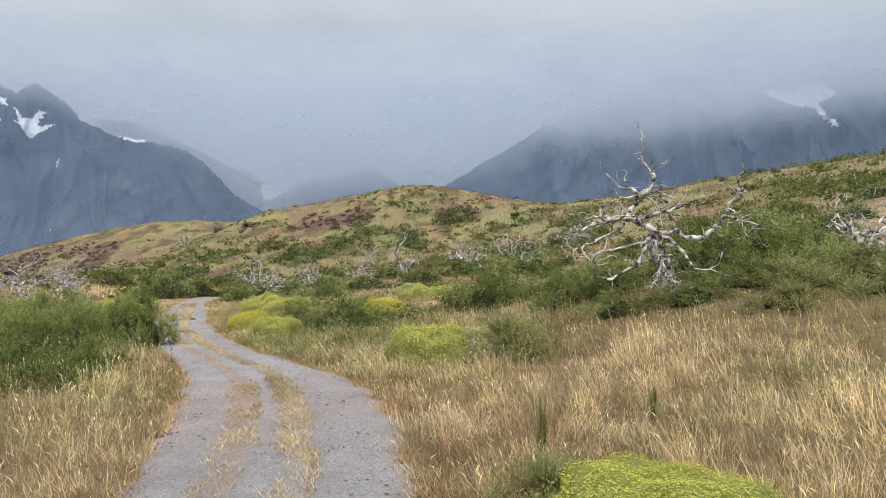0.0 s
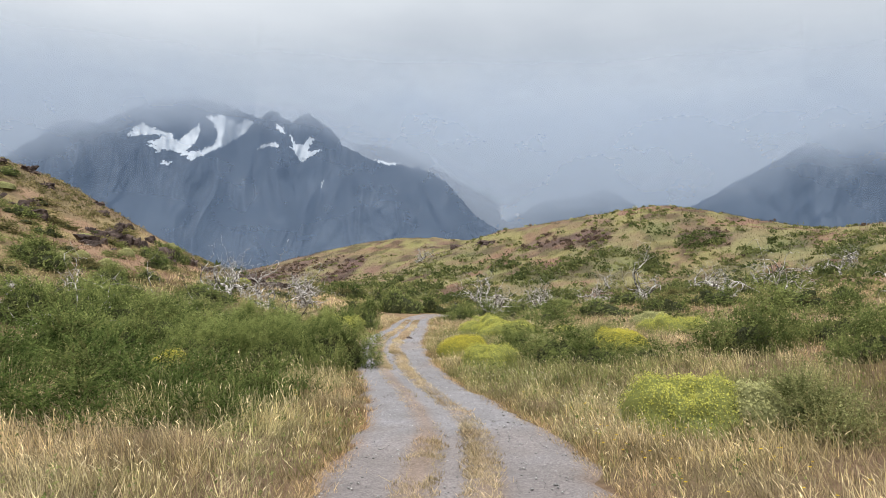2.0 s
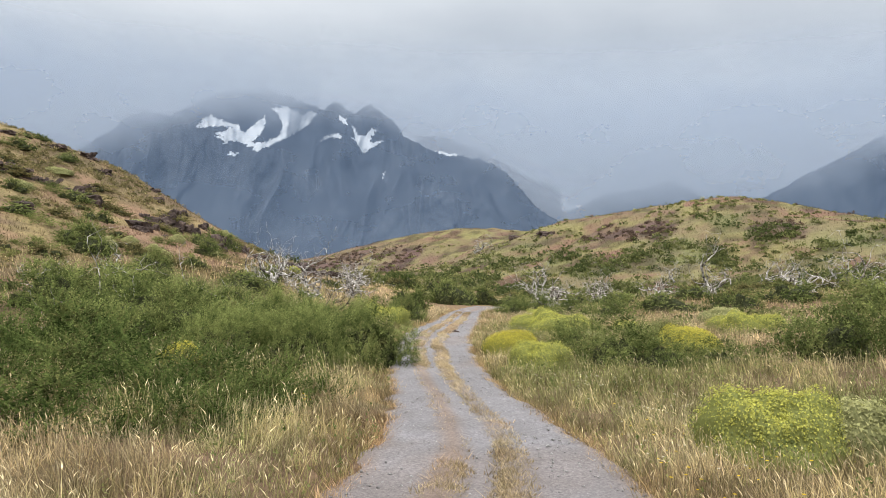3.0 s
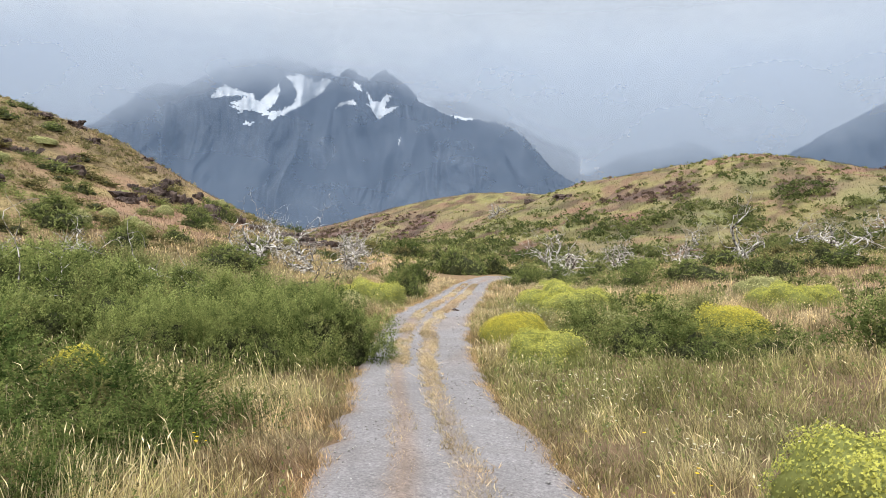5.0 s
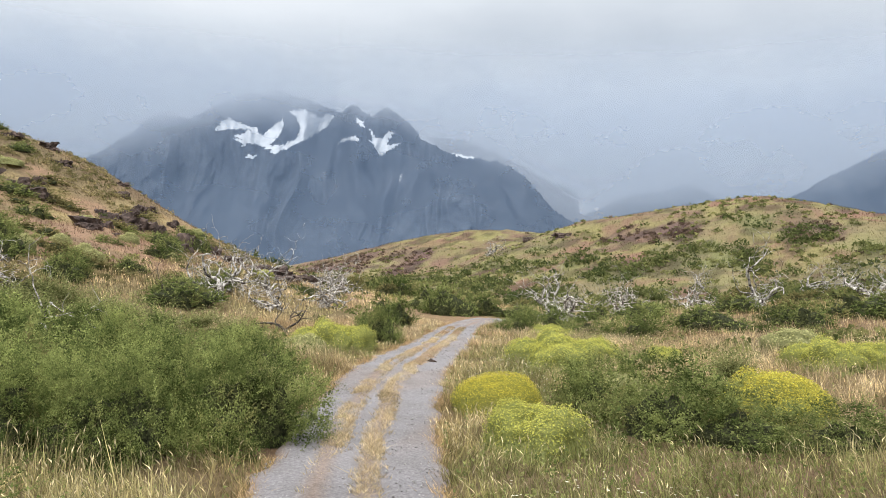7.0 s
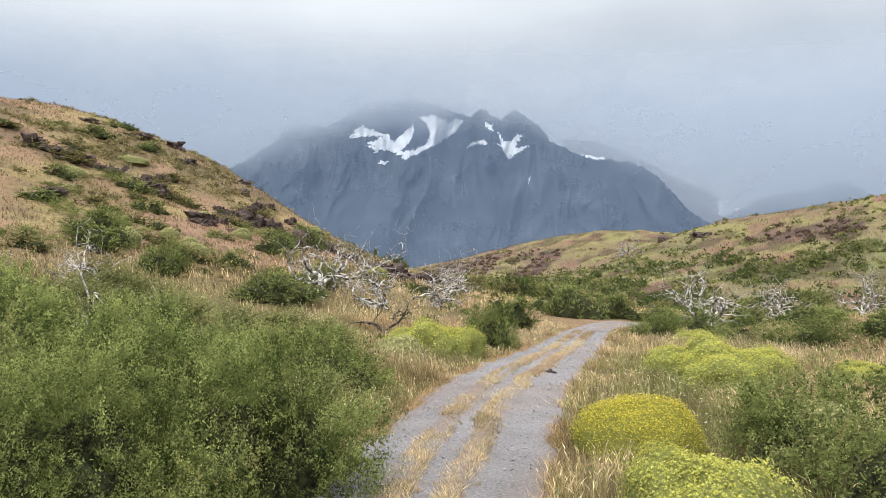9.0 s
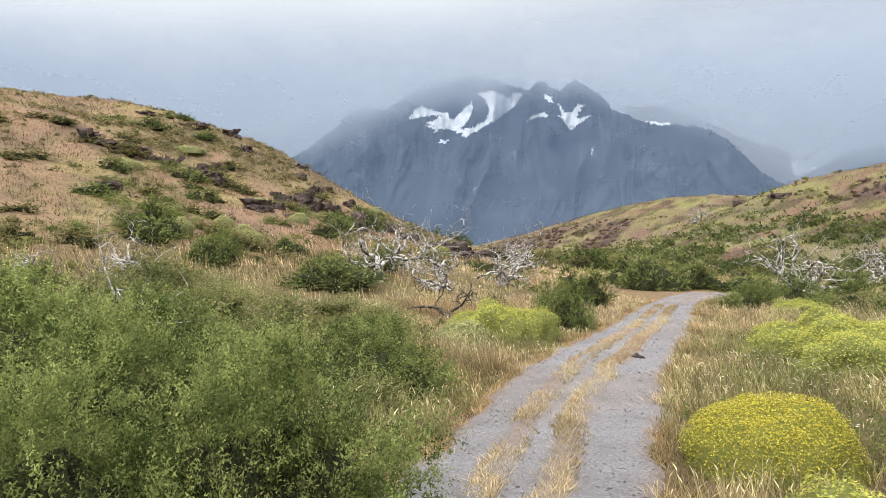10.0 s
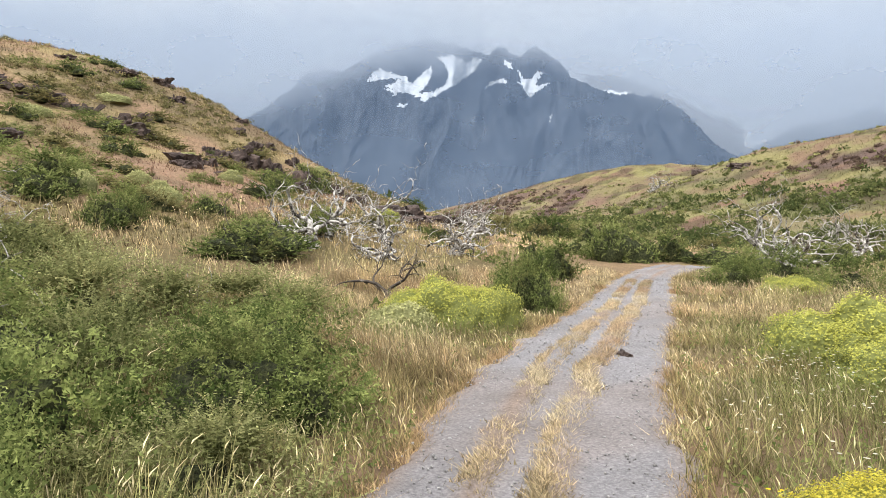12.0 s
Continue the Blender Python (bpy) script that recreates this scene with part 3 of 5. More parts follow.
def grass(name, label, x, y, height, width, heads=True, tone=1.0, leaves=2, flop=0.35, lift=0.0, head=0.065, lush=1.0):
    """Stalks with seed heads and leaf blades, one small strip of triangles each."""
    n = len(x)
    z = land(x, y) - 0.02 + lift
    h = height * rs.uniform(0.5, 1.2, n) * np.where(rs.uniform(0, 1, n) < 0.05, 1.35, 1.0)
    swirl = 6.28 * fbm(x * 0.7, y * 0.7, 44)
    lean = rs.normal(0, flop, (n, 2)) * h[:, None] * 0.6 + 0.22 * np.stack([np.cos(swirl), np.sin(swirl)], 1) * h[:, None]
    turn = rs.uniform(0, 2 * np.pi, n)
    side = np.stack([np.cos(turn), np.sin(turn), np.zeros(n)], 1) * (width * rs.uniform(0.7, 1.4, n))[:, None]
    base = np.stack([x, y, z], 1)
    tip = base + np.concatenate([lean, h[:, None]], 1)
    mid = base + np.concatenate([lean * 0.35, h[:, None] * 0.55], 1)
    g = np.clip(lush * green_patch(x, y) + 0.65 * smooth(0.5, 0.64, fbm(x * 0.22, y * 0.22, 31)) * 0.4 * smooth(0.8, 2.0, z) * smooth(60, 50, y) + rs.normal(0, 0.12, n), 0, 1)
    k = rs.uniform(0, 1, n)[:, None]
    dry = np.array((0.64, 0.5, 0.26)) * (1 - k) + np.array((0.6, 0.45, 0.3)) * k
    rust = smooth(0.5, 0.64, fbm(x * 0.3, y * 0.3, 55))[:, None] * 0.7
    dry = dry * (1 - rust) + np.array((0.47, 0.31, 0.19)) * rust
    edge_red = (smooth(0.35, 0.05, np.minimum(np.abs(across(x, y)), np.abs(across(x, y) - 1))) * smooth(44, 40, y))[:, None] * 0.45
    dry = dry * (1 - edge_red) + np.array((0.36, 0.2, 0.11)) * edge_red
    umber = (smooth(0.48, 0.6, fbm(x * 0.4, y * 0.4, 63)) * smooth(0.8, 2.0, z))[:, None] * 0.65
    dry = dry * (1 - umber) + np.array((0.27, 0.17, 0.1)) * umber
    green = np.array((0.225, 0.25, 0.085)) * (0.7 + 0.6 * k)
    bleached = np.clip(smooth(0.52, 0.66, fbm(x * 1.1, y * 1.1, 77)) + 0.9 * smooth(8.5, 6, y) * smooth(0, -1.5, x), 0, 1)[:, None] * 0.65
    dry = dry * (1 - bleached) + np.array((0.62, 0.52, 0.33)) * bleached
    brown = smooth(0.52, 0.64, fbm(x * 0.9, y * 0.9, 91))[:, None] * 0.6
    dry = dry * (1 - brown) + np.array((0.3, 0.22, 0.12)) * brown
    tuft = (0.62 + 0.72 * smooth(0.34, 0.66, fbm(x * 3.4, y * 3.4, 23, 3)))[:, None]
    tone = tone * (tuft if heads else 1.0)
    stem = (dry * (1 - g[:, None]) + green * g[:, None]) * tone
    pale = stem * 0.35 + np.array((0.74, 0.62, 0.4)) * 0.65 * tone
    V, Fs, C, off = [], [], [], 0

    def add(points, tris, cols):
        nonlocal off
        m = len(points)
        V.append(np.stack(points, 1).reshape(-1, 3))
        C.append(np.stack(cols, 1).reshape(-1, 3))
        i = off + np.arange(len(points[0]))[:, None, None] * m
        Fs.append((i + np.array(tris)[None]).reshape(-1, 3))
        off += m * len(points[0])
    # Stalk colour drops at the foot: shade toward the ground, put into the tint.
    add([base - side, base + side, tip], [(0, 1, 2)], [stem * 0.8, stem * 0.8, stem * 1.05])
    if heads:
        s = rs.uniform(0, 1, n) < 0.3
        d = (tip - mid)[s]
        d = d / np.linalg.norm(d, axis=1)[:, None]
        L = (head * rs.uniform(0.55, 1.4, s.sum()))[:, None]
        w = side[s] * 1.1
        t0 = tip[s] - d * L
        droop = np.concatenate([lean[s] * 0.15, np.full((s.sum(), 1), -0.008)], 1)
        add([t0, t0 + d * L * 0.45 + w, t0 + d * L * 0.45 - w, t0 + d * L * 1.15 + droop], [(0, 1, 2), (1, 3, 2)], [pale[s]] * 4)
    for q in range(leaves):
        hh = h * rs.uniform(0.35, 0.75, n)
        out = rs.normal(0, 0.55, (n, 2)) * hh[:, None]
        b = base + np.concatenate([rs.normal(0, 0.02, (n, 2)), np.zeros((n, 1))], 1)
        # Blades carry the same painted shade at their foot.
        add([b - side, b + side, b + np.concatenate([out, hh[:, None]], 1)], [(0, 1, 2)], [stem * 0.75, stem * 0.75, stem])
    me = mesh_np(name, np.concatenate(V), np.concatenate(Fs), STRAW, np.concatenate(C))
    return tagged(new(name, me), label, "grass", kind="stuff")


def scatter(count, x0, x1, y0, y1):
    return rs.uniform(x0, x1, count), rs.uniform(y0, y1, count)


def off_track(x, y, margin=0.03):
    a = across(x, y)
    w = 0.13 * (fbm(y * 3.1, np.sign(a - 0.5) * 9.0) - 0.4) * np.where(a < 0.5, 1, 1)
    return (a < -margin + w) | (a > 1 + margin - w) | (y > 36)


def from_track(x, y):
    return np.abs(x - (edge(y, TRACK_L) + edge(y, TRACK_R)) / 2)


# ---- shrubs ----
def blades(centres, u, v):
    """Pointed leaves, one triangle each: half length u, width v."""
    p = np.stack([centres - u - v * 0.5, centres - u + v * 0.5, centres + u], 1).reshape(-1, 3)
    return p, np.arange(len(centres) * 3).reshape(-1, 3)


def shrub_meshes(seed, sprigs, leaves, leaf, dark, light, lumps=16, reach=0.2, up=0.25, core=0.85, puff=0.0, shell=(0.45, 0.85)):
    """A rounded shrub of unit radius: leafy sprigs that rise out of several lumps, over a dense core coloured as shade.
    """
    r = np.random.default_rng(seed)
    ang, rad = r.uniform(0, 2 * np.pi, lumps), np.sqrt((np.arange(lumps) + r.uniform(0, 1, lumps)) / lumps) * 0.8
    cx, cy, cr = np.cos(ang) * rad, np.sin(ang) * rad, r.uniform(0.13, 0.36, lumps)
    top = (1 - 0.75 * rad ** 2) * r.uniform(0.58, 1.06, lumps)
    cz = np.maximum(top - cr, cr * 0.4)
    shade, sear = r.normal(0, 0.2, lumps), r.uniform(0, 1, lumps) ** 4
    k = r.integers(0, lumps, sprigs)
    th, ph = r.uniform(0, 2 * np.pi, sprigs), np.arccos(r.uniform(-0.6, 1, sprigs))
    d = np.stack([np.cos(th) * np.sin(ph), np.sin(th) * np.sin(ph), np.cos(ph)], 1)
    start = np.stack([cx[k], cy[k], cz[k]], 1) + d * (cr[k] * r.uniform(*shell, sprigs))[:, None]
    start[:, 2] *= np.where(rad[k] > 0.42, r.uniform(0.12, 1.1, sprigs), 1.0)
    start[:, 2] = np.maximum(start[:, 2], 0.02)
    grow = d + np.array((0, 0, up)) + r.normal(0, 0.45, (sprigs, 3))
    grow /= np.linalg.norm(grow, axis=1)[:, None]
    length = reach * r.uniform(0.5, 1.25, sprigs)
    bend = r.normal(0, 0.12, (sprigs, 3)) + np.array((0.05, 0.02, -0.06))
    t = np.linspace(0.05, 1, leaves)[None, :, None]
    axis = start[:, None] + grow[:, None] * (length[:, None, None] * t) + bend[:, None] * t * t * reach
    spin = r.normal(0, 1, (sprigs, leaves, 3))
    spin /= np.linalg.norm(spin, axis=2)[..., None]
    lean = spin + grow[:, None] * 0.6
    lean /= np.linalg.norm(lean, axis=2)[..., None]
    size = leaf * r.uniform(0.6, 1.4, (sprigs, leaves, 1)) * (1.15 - 0.5 * t)
    c = (axis + lean * size * 0.8 + r.normal(0, 1, axis.shape) * puff * reach).reshape(-1, 3)
    wide = np.cross(lean, r.normal(0, 1, (sprigs, leaves, 3)))
    wide /= np.linalg.norm(wide, axis=2)[..., None] + 1e-9
    c[:, 2] = np.maximum(c[:, 2], 0.01)
    p, f = blades(c, (lean * size).reshape(-1, 3), (wide * size).reshape(-1, 3))
    # Leaf colour: paler sprig tips, plus painted light on lump tops and shade within.
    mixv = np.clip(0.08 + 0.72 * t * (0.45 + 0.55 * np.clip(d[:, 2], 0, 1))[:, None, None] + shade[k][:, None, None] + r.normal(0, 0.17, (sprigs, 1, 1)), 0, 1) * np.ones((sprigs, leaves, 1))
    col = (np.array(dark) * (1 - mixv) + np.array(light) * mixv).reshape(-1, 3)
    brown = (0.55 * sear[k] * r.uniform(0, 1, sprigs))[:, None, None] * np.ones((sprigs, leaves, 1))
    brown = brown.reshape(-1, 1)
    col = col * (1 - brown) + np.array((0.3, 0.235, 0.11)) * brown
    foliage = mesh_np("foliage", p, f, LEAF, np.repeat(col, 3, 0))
    # dense inside: a solid core that carries the painted shade between lumps
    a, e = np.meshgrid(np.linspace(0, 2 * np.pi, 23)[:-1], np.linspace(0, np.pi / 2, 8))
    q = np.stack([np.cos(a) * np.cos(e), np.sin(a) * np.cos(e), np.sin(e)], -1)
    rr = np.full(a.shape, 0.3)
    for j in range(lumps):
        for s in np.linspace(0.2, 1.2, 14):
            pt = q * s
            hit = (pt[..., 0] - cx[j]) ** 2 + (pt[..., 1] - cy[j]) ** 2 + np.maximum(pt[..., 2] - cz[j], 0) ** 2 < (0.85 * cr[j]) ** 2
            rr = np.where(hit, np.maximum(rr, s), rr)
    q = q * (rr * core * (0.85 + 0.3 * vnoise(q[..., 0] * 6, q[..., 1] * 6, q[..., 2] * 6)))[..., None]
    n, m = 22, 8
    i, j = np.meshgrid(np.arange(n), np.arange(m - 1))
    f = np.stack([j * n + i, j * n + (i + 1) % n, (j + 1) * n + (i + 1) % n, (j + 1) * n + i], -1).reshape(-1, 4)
    inner = mesh_np("inner_mass", q.reshape(-1, 3), f, SHADED_CORE, None, True)
    return foliage, inner


def thing_of(name, label, category, meshes, group=""):
    root = new(name)
    for n, me, lab in meshes:
        part(n, me, root, lab)
    return tagged(root, label, category, group)


def place(proto, x, y, radius, height, turn, sink=0.03):
    sink = sink + 0.22 * radius * float(smooth(1.0, 3.0, land(x, y)))
    m = Matrix.LocRotScale((x, y, at(x, y, sink)), Euler((0, 0, turn)), (radius, radius, height))
    return copy_thing(proto, m)


PROTOS = []


def shrub_kind(name, label, category, group, **kw):
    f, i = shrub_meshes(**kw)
    root = thing_of(name, label, category, [("foliage", f, ""), ("inner_mass", i, "solid core coloured dark as the shaded inside")], group)
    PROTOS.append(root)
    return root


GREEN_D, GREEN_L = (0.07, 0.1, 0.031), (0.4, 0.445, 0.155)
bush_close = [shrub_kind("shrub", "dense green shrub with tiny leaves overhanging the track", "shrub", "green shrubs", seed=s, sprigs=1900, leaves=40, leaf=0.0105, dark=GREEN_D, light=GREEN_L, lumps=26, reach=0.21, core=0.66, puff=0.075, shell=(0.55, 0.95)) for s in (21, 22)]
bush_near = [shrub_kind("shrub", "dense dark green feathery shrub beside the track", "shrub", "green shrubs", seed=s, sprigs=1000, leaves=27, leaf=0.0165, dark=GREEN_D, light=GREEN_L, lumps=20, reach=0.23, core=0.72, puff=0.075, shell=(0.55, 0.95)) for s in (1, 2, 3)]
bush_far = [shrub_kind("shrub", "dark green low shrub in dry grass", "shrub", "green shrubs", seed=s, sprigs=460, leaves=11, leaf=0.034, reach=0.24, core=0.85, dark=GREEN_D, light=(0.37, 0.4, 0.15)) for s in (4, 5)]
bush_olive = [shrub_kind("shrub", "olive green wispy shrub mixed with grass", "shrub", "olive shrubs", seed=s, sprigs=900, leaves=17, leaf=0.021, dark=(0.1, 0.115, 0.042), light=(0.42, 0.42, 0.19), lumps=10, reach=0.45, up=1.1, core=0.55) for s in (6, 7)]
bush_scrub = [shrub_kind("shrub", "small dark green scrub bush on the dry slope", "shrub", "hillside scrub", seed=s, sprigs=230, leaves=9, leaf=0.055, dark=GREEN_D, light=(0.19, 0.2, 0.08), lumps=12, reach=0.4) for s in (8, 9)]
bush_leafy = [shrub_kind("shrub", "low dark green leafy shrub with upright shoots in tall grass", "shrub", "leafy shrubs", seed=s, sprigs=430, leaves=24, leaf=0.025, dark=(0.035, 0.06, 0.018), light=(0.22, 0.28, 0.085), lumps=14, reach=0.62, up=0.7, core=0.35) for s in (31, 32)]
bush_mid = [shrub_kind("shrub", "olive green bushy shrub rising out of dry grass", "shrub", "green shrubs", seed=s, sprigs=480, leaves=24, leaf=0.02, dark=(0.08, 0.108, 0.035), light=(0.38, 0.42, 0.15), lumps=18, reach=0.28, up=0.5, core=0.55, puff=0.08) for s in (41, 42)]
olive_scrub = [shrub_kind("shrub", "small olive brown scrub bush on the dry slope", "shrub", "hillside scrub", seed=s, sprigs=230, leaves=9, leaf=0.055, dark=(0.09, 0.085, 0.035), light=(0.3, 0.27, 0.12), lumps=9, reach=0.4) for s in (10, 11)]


def bush(kind, x, y, radius, height, i=0):
    BUSHES.append((x, y, radius * (0.3 if kind in (bush_olive, bush_leafy) else 0.75 if kind is bush_mid else 1.0), height))
    place(kind[i % len(kind)], x, y, radius, height * (1.0 if kind in (bush_near, bush_close) else 1.15), (x * 3.7 + y * 1.3) % 6.28)


# beside the track, to the left as one walks
for i, (x, y, r, h) in enumerate(((-6.45, 15.35, 0.98, 1.2), (-7.1, 14.3, 0.98, 1.15), (-8.0, 15.5, 1.1, 1.3), (-8.1, 13.7, 1.0, 1.1))):
    bush(bush_close, x, y, r, h, i)
for i, (x, y, r, h) in enumerate((
        (-9.5, 14.7, 1.3, 1.35), (-9.2, 16.5, 1.25, 1.2), (-11.2, 15.4, 1.45, 1.4), (-11.2, 17.3, 1.3, 1.1),
        (-10.2, 13.2, 1.3, 1.3), (-12.9, 16.2, 1.4, 1.35), (-8.9, 18.55, 1.0, 0.9), (-9.9, 19.4, 1.0, 0.95), (-14.6, 16.0, 1.4, 1.2), (-10.2, 25.05, 0.72, 1.1), (-10.85, 25.8, 0.55, 0.8))):
    bush(bush_near, x, y, r, h, i)
for i, (x, y, r, h) in enumerate((
        (-7.9, 17.3, 0.8, 0.42), (-10.4, 18.3, 1.0, 0.7), (-12.7, 19.4, 1.3, 0.7), (-13.6, 18.2, 1.3, 0.7), (-12.2, 21.6, 1.2, 0.6), (-14.9, 19.6, 1.3, 0.75),
        (5.9, 12.2, 1.0, 0.5), (7.4, 12.8, 1.2, 0.6), (6.9, 11.5, 0.9, 0.45), (8.3, 11.9, 1.0, 0.6), (5.2, 11.3, 0.7, 0.35), (1.0, 11.6, 0.9, 0.6), (-2.1, 19.9, 0.8, 0.6))):
    bush(bush_olive, x, y, r, h, i)
for i, (x, y, r, h) in enumerate(((-6.3, 11.4, 0.9, 0.5), (-5.6, 11.85, 0.7, 0.44), (-7.3, 11.6, 1.0, 0.55), (-5.5, 10.5, 0.55, 0.32), (-6.4, 10.3, 0.7, 0.4), (-7.7, 10.4, 0.9, 0.5), (-8.6, 11.6, 1.0, 0.65), (-9.6, 11.8, 1.0, 0.75), (-5.3, 9.9, 0.55, 0.38), (-5.2, 11.0, 0.5, 0.36), (-10.6, 11.2, 1.1, 0.7), (-6.7, 9.3, 0.8, 0.4), (-7.7, 8.9, 0.8, 0.45), (-8.9, 9.7, 1.0, 0.6), (-5.75, 9.6, 0.45, 0.3), (-9.2, 8.4, 0.9, 0.5), (-7.3, 7.8, 0.5, 0.3))):
    bush(bush_leafy, x, y, r, h, i)
for i, (x, y, r, h) in enumerate((
        (0.9, 17.8, 1.35, 1.25), (2.6, 18.6, 1.1, 0.95), (-3.5, 18.5, 0.85, 0.75), (-2.65, 17.9, 1.05, 0.85), (-1.9, 17.5, 0.9, 0.6), (-0.9, 17.6, 0.8, 0.45), (-3.5, 19.6, 0.8, 0.7), (5.3, 16.2, 1.5, 1.05), (6.9, 16.4, 1.5, 1.3), (8.8, 17.0, 1.6, 1.35), (3.6, 16.4, 1.1, 0.85), (9.9, 15.2, 1.4, 1.0),
        (3.3, 14.8, 0.9, 0.7), (5.1, 14.9, 1.2, 1.15), (6.4, 14.9, 1.25, 1.25), (2.4, 15.0, 0.8, 0.7), (7.6, 15.6, 1.3, 1.2), (4.2, 12.6, 0.9, 0.45), (3.1, 12.9, 0.8, 0.42), (5.4, 12.9, 1.0, 0.5), (-4.9, 29.6, 1.3, 0.85), (-6.5, 30.6, 0.9, 0.6), (-8.7, 31.0, 0.95, 0.8), (-7.8, 32.0, 1.1, 0.75))):
    bush(bush_mid, x, y, r, h, i)
for i, (x, y, r, h) in enumerate((
        (-10.8, 38.4, 1.3, 0.45), (-12.6, 38.4, 1.2, 0.85), (-9.3, 37.8, 1.2, 0.45), (-7.6, 36.9, 0.9, 0.55), (-13.6, 37.0, 1.2, 1.15), (-14.8, 38.3, 1.3, 1.1), (-3.1, 30.9, 1.2, 0.65), (-0.9, 31.8, 1.0, 0.6),
        (-9.5, 35.6, 1.0, 0.4), (0.9, 34.9, 1.5, 0.75), (-2.6, 36.0, 1.1, 0.55), (3.9, 33.4, 1.6, 0.8), (-5.6, 35.4, 1.2, 0.55), (-12.6, 29.9, 1.1, 0.9),
        (-18.9, 23.2, 0.55, 0.6), (-15.7, 24.0, 1.1, 0.55), (-16.2, 24.9, 1.2, 0.6), (-22.7, 24.0, 1.2, 1.0), (-21.6, 23.2, 1.0, 0.7), (-18.5, 23.2, 0.6, 0.6), (-26.0, 33.8, 0.95, 0.7), (-25.0, 33.2, 0.7, 0.6),
        (-19.9, 26.5, 0.55, 0.5), (-37.8, 32.8, 1.3, 0.7), (-37.0, 35.0, 1.1, 0.6), (-30.6, 27.0, 1.0, 0.6), (-30.6, 29.9, 1.2, 0.6), (-26.2, 36.3, 0.7, 0.8), (-24.3, 25.2, 1.1, 0.6), (-27.4, 28.6, 1.0, 0.6),
        (22.8, 41.6, 2.1, 1.3), (16, 33, 1.8, 1.1), (13, 24, 1.6, 1.1), (19, 36, 1.8, 1.0), (24, 50, 2.2, 1.1), (27.5, 47, 2.3, 1.2), (20.5, 46, 1.9, 1.0), (22, 55, 2.2, 1.0), (16.5, 41, 1.8, 0.9), (30, 53, 2.3, 1.1), (12, 30, 1.5, 0.9))):
    bush(bush_far, x, y, r, h, i)


# shrubs spread over the hillside
for kind, i, x, y, r, h in (
        (bush_mid, 0, -26.0, 25.0, 1.3, 0.55), (bush_mid, 1, -25.3, 25.8, 1.2, 0.6), (bush_mid, 0, -24.1, 25.4, 1.1, 0.6), (bush_mid, 1, -23.2, 23.6, 1.2, 0.55), (bush_far, 0, -27.3, 24.6, 1.2, 0.5), (bush_mid, 0, -19.5, 23.8, 0.85, 0.75),
        (olive_scrub, 0, -30.8, 31.4, 1.3, 0.5), (olive_scrub, 1, -30.2, 32.2, 1.2, 0.45), (bush_mid, 1, -26.6, 34.4, 1.2, 0.6), (bush_mid, 0, -27.2, 33.5, 0.9, 0.5), (bush_far, 1, -40.5, 34.8, 1.6, 0.5), (olive_scrub, 0, -33.6, 28.8, 1.5, 0.55),
        (bush_mid, 1, -17.0, 25.4, 0.9, 0.5), (bush_mid, 0, -17.6, 27.6, 1.0, 0.65), (olive_scrub, 1, -17.2, 20.8, 1.0, 0.5), (olive_scrub, 0, -32.4, 32.8, 1.1, 0.45), (bush_far, 0, -29.3, 38.8, 1.3, 0.6),
        (olive_scrub, 1, -36.6, 24.6, 1.4, 0.5), (olive_scrub, 0, -34.6, 28.0, 1.3, 0.5), (bush_far, 1, -28.2, 37.6, 1.1, 0.6), (olive_scrub, 1, -25.2, 21.4, 1.1, 0.4), (olive_scrub, 0, -21.4, 21.4, 0.8, 0.4)):
    bush(kind, x, y, r, h, i)

for i, (x, y, r, h) in enumerate((
        (-27.6, 26.3, 1.4, 0.5), (-28.8, 25.8, 1.3, 0.45), (-25.0, 27.0, 1.1, 0.5), (-22.6, 25.7, 0.9, 0.4), (-34.4, 22.4, 1.7, 0.6), (-36.8, 24.9, 1.5, 0.5), (-37.0, 27.4, 1.6, 0.5), (-31.8, 29.6, 1.5, 0.5), (-29.6, 29.8, 1.2, 0.4),
        (-35.6, 30.4, 1.6, 0.5), (-24.8, 29.5, 1.0, 0.4), (-28.3, 32.9, 1.2, 0.45), (-30.5, 36.4, 1.3, 0.5), (-38.6, 31.0, 1.6, 0.5), (-33.3, 33.5, 1.3, 0.5), (-20.3, 25.1, 0.8, 0.5), (-22.8, 21.9, 0.9, 0.4), (-31.0, 24.0, 1.4, 0.5))):
    bush((olive_scrub, bush_mid, olive_scrub)[i % 3], x, y, r, h, i)

# low scrub scattered over the hillside and the meadow behind
sr = random.Random(5)
for x0, x1, y0, y1, count, size in ((-46, -15, 16, 42, 16, 0.6), (-24, -13, 25, 46, 10, 0.8), (-4, 24, 21, 44, 26, 0.9), (-30, 20, 40, 60, 34, 1.1)):
    made = 0
    while made < count:
        x, y = sr.uniform(x0, x1), sr.uniform(y0, y1)
        if float(fbm(x * 0.16, y * 0.16, 31)) < 0.45 or abs(float(from_track(x, y))) < 2.2:
            continue
        r = size * sr.uniform(0.45, 1.15)
        bush((bush_scrub, olive_scrub)[sr.random() < 0.5], x, y, r, r * sr.uniform(0.5, 0.85), made)
        made += 1
bush(bush_olive, 0.62, 5.0, 0.42, 0.36)
bush(bush_olive, 0.8, 6.3, 0.055, 0.46, 1)
bush(bush_olive, 2.0, 7.2, 0.05, 0.34)


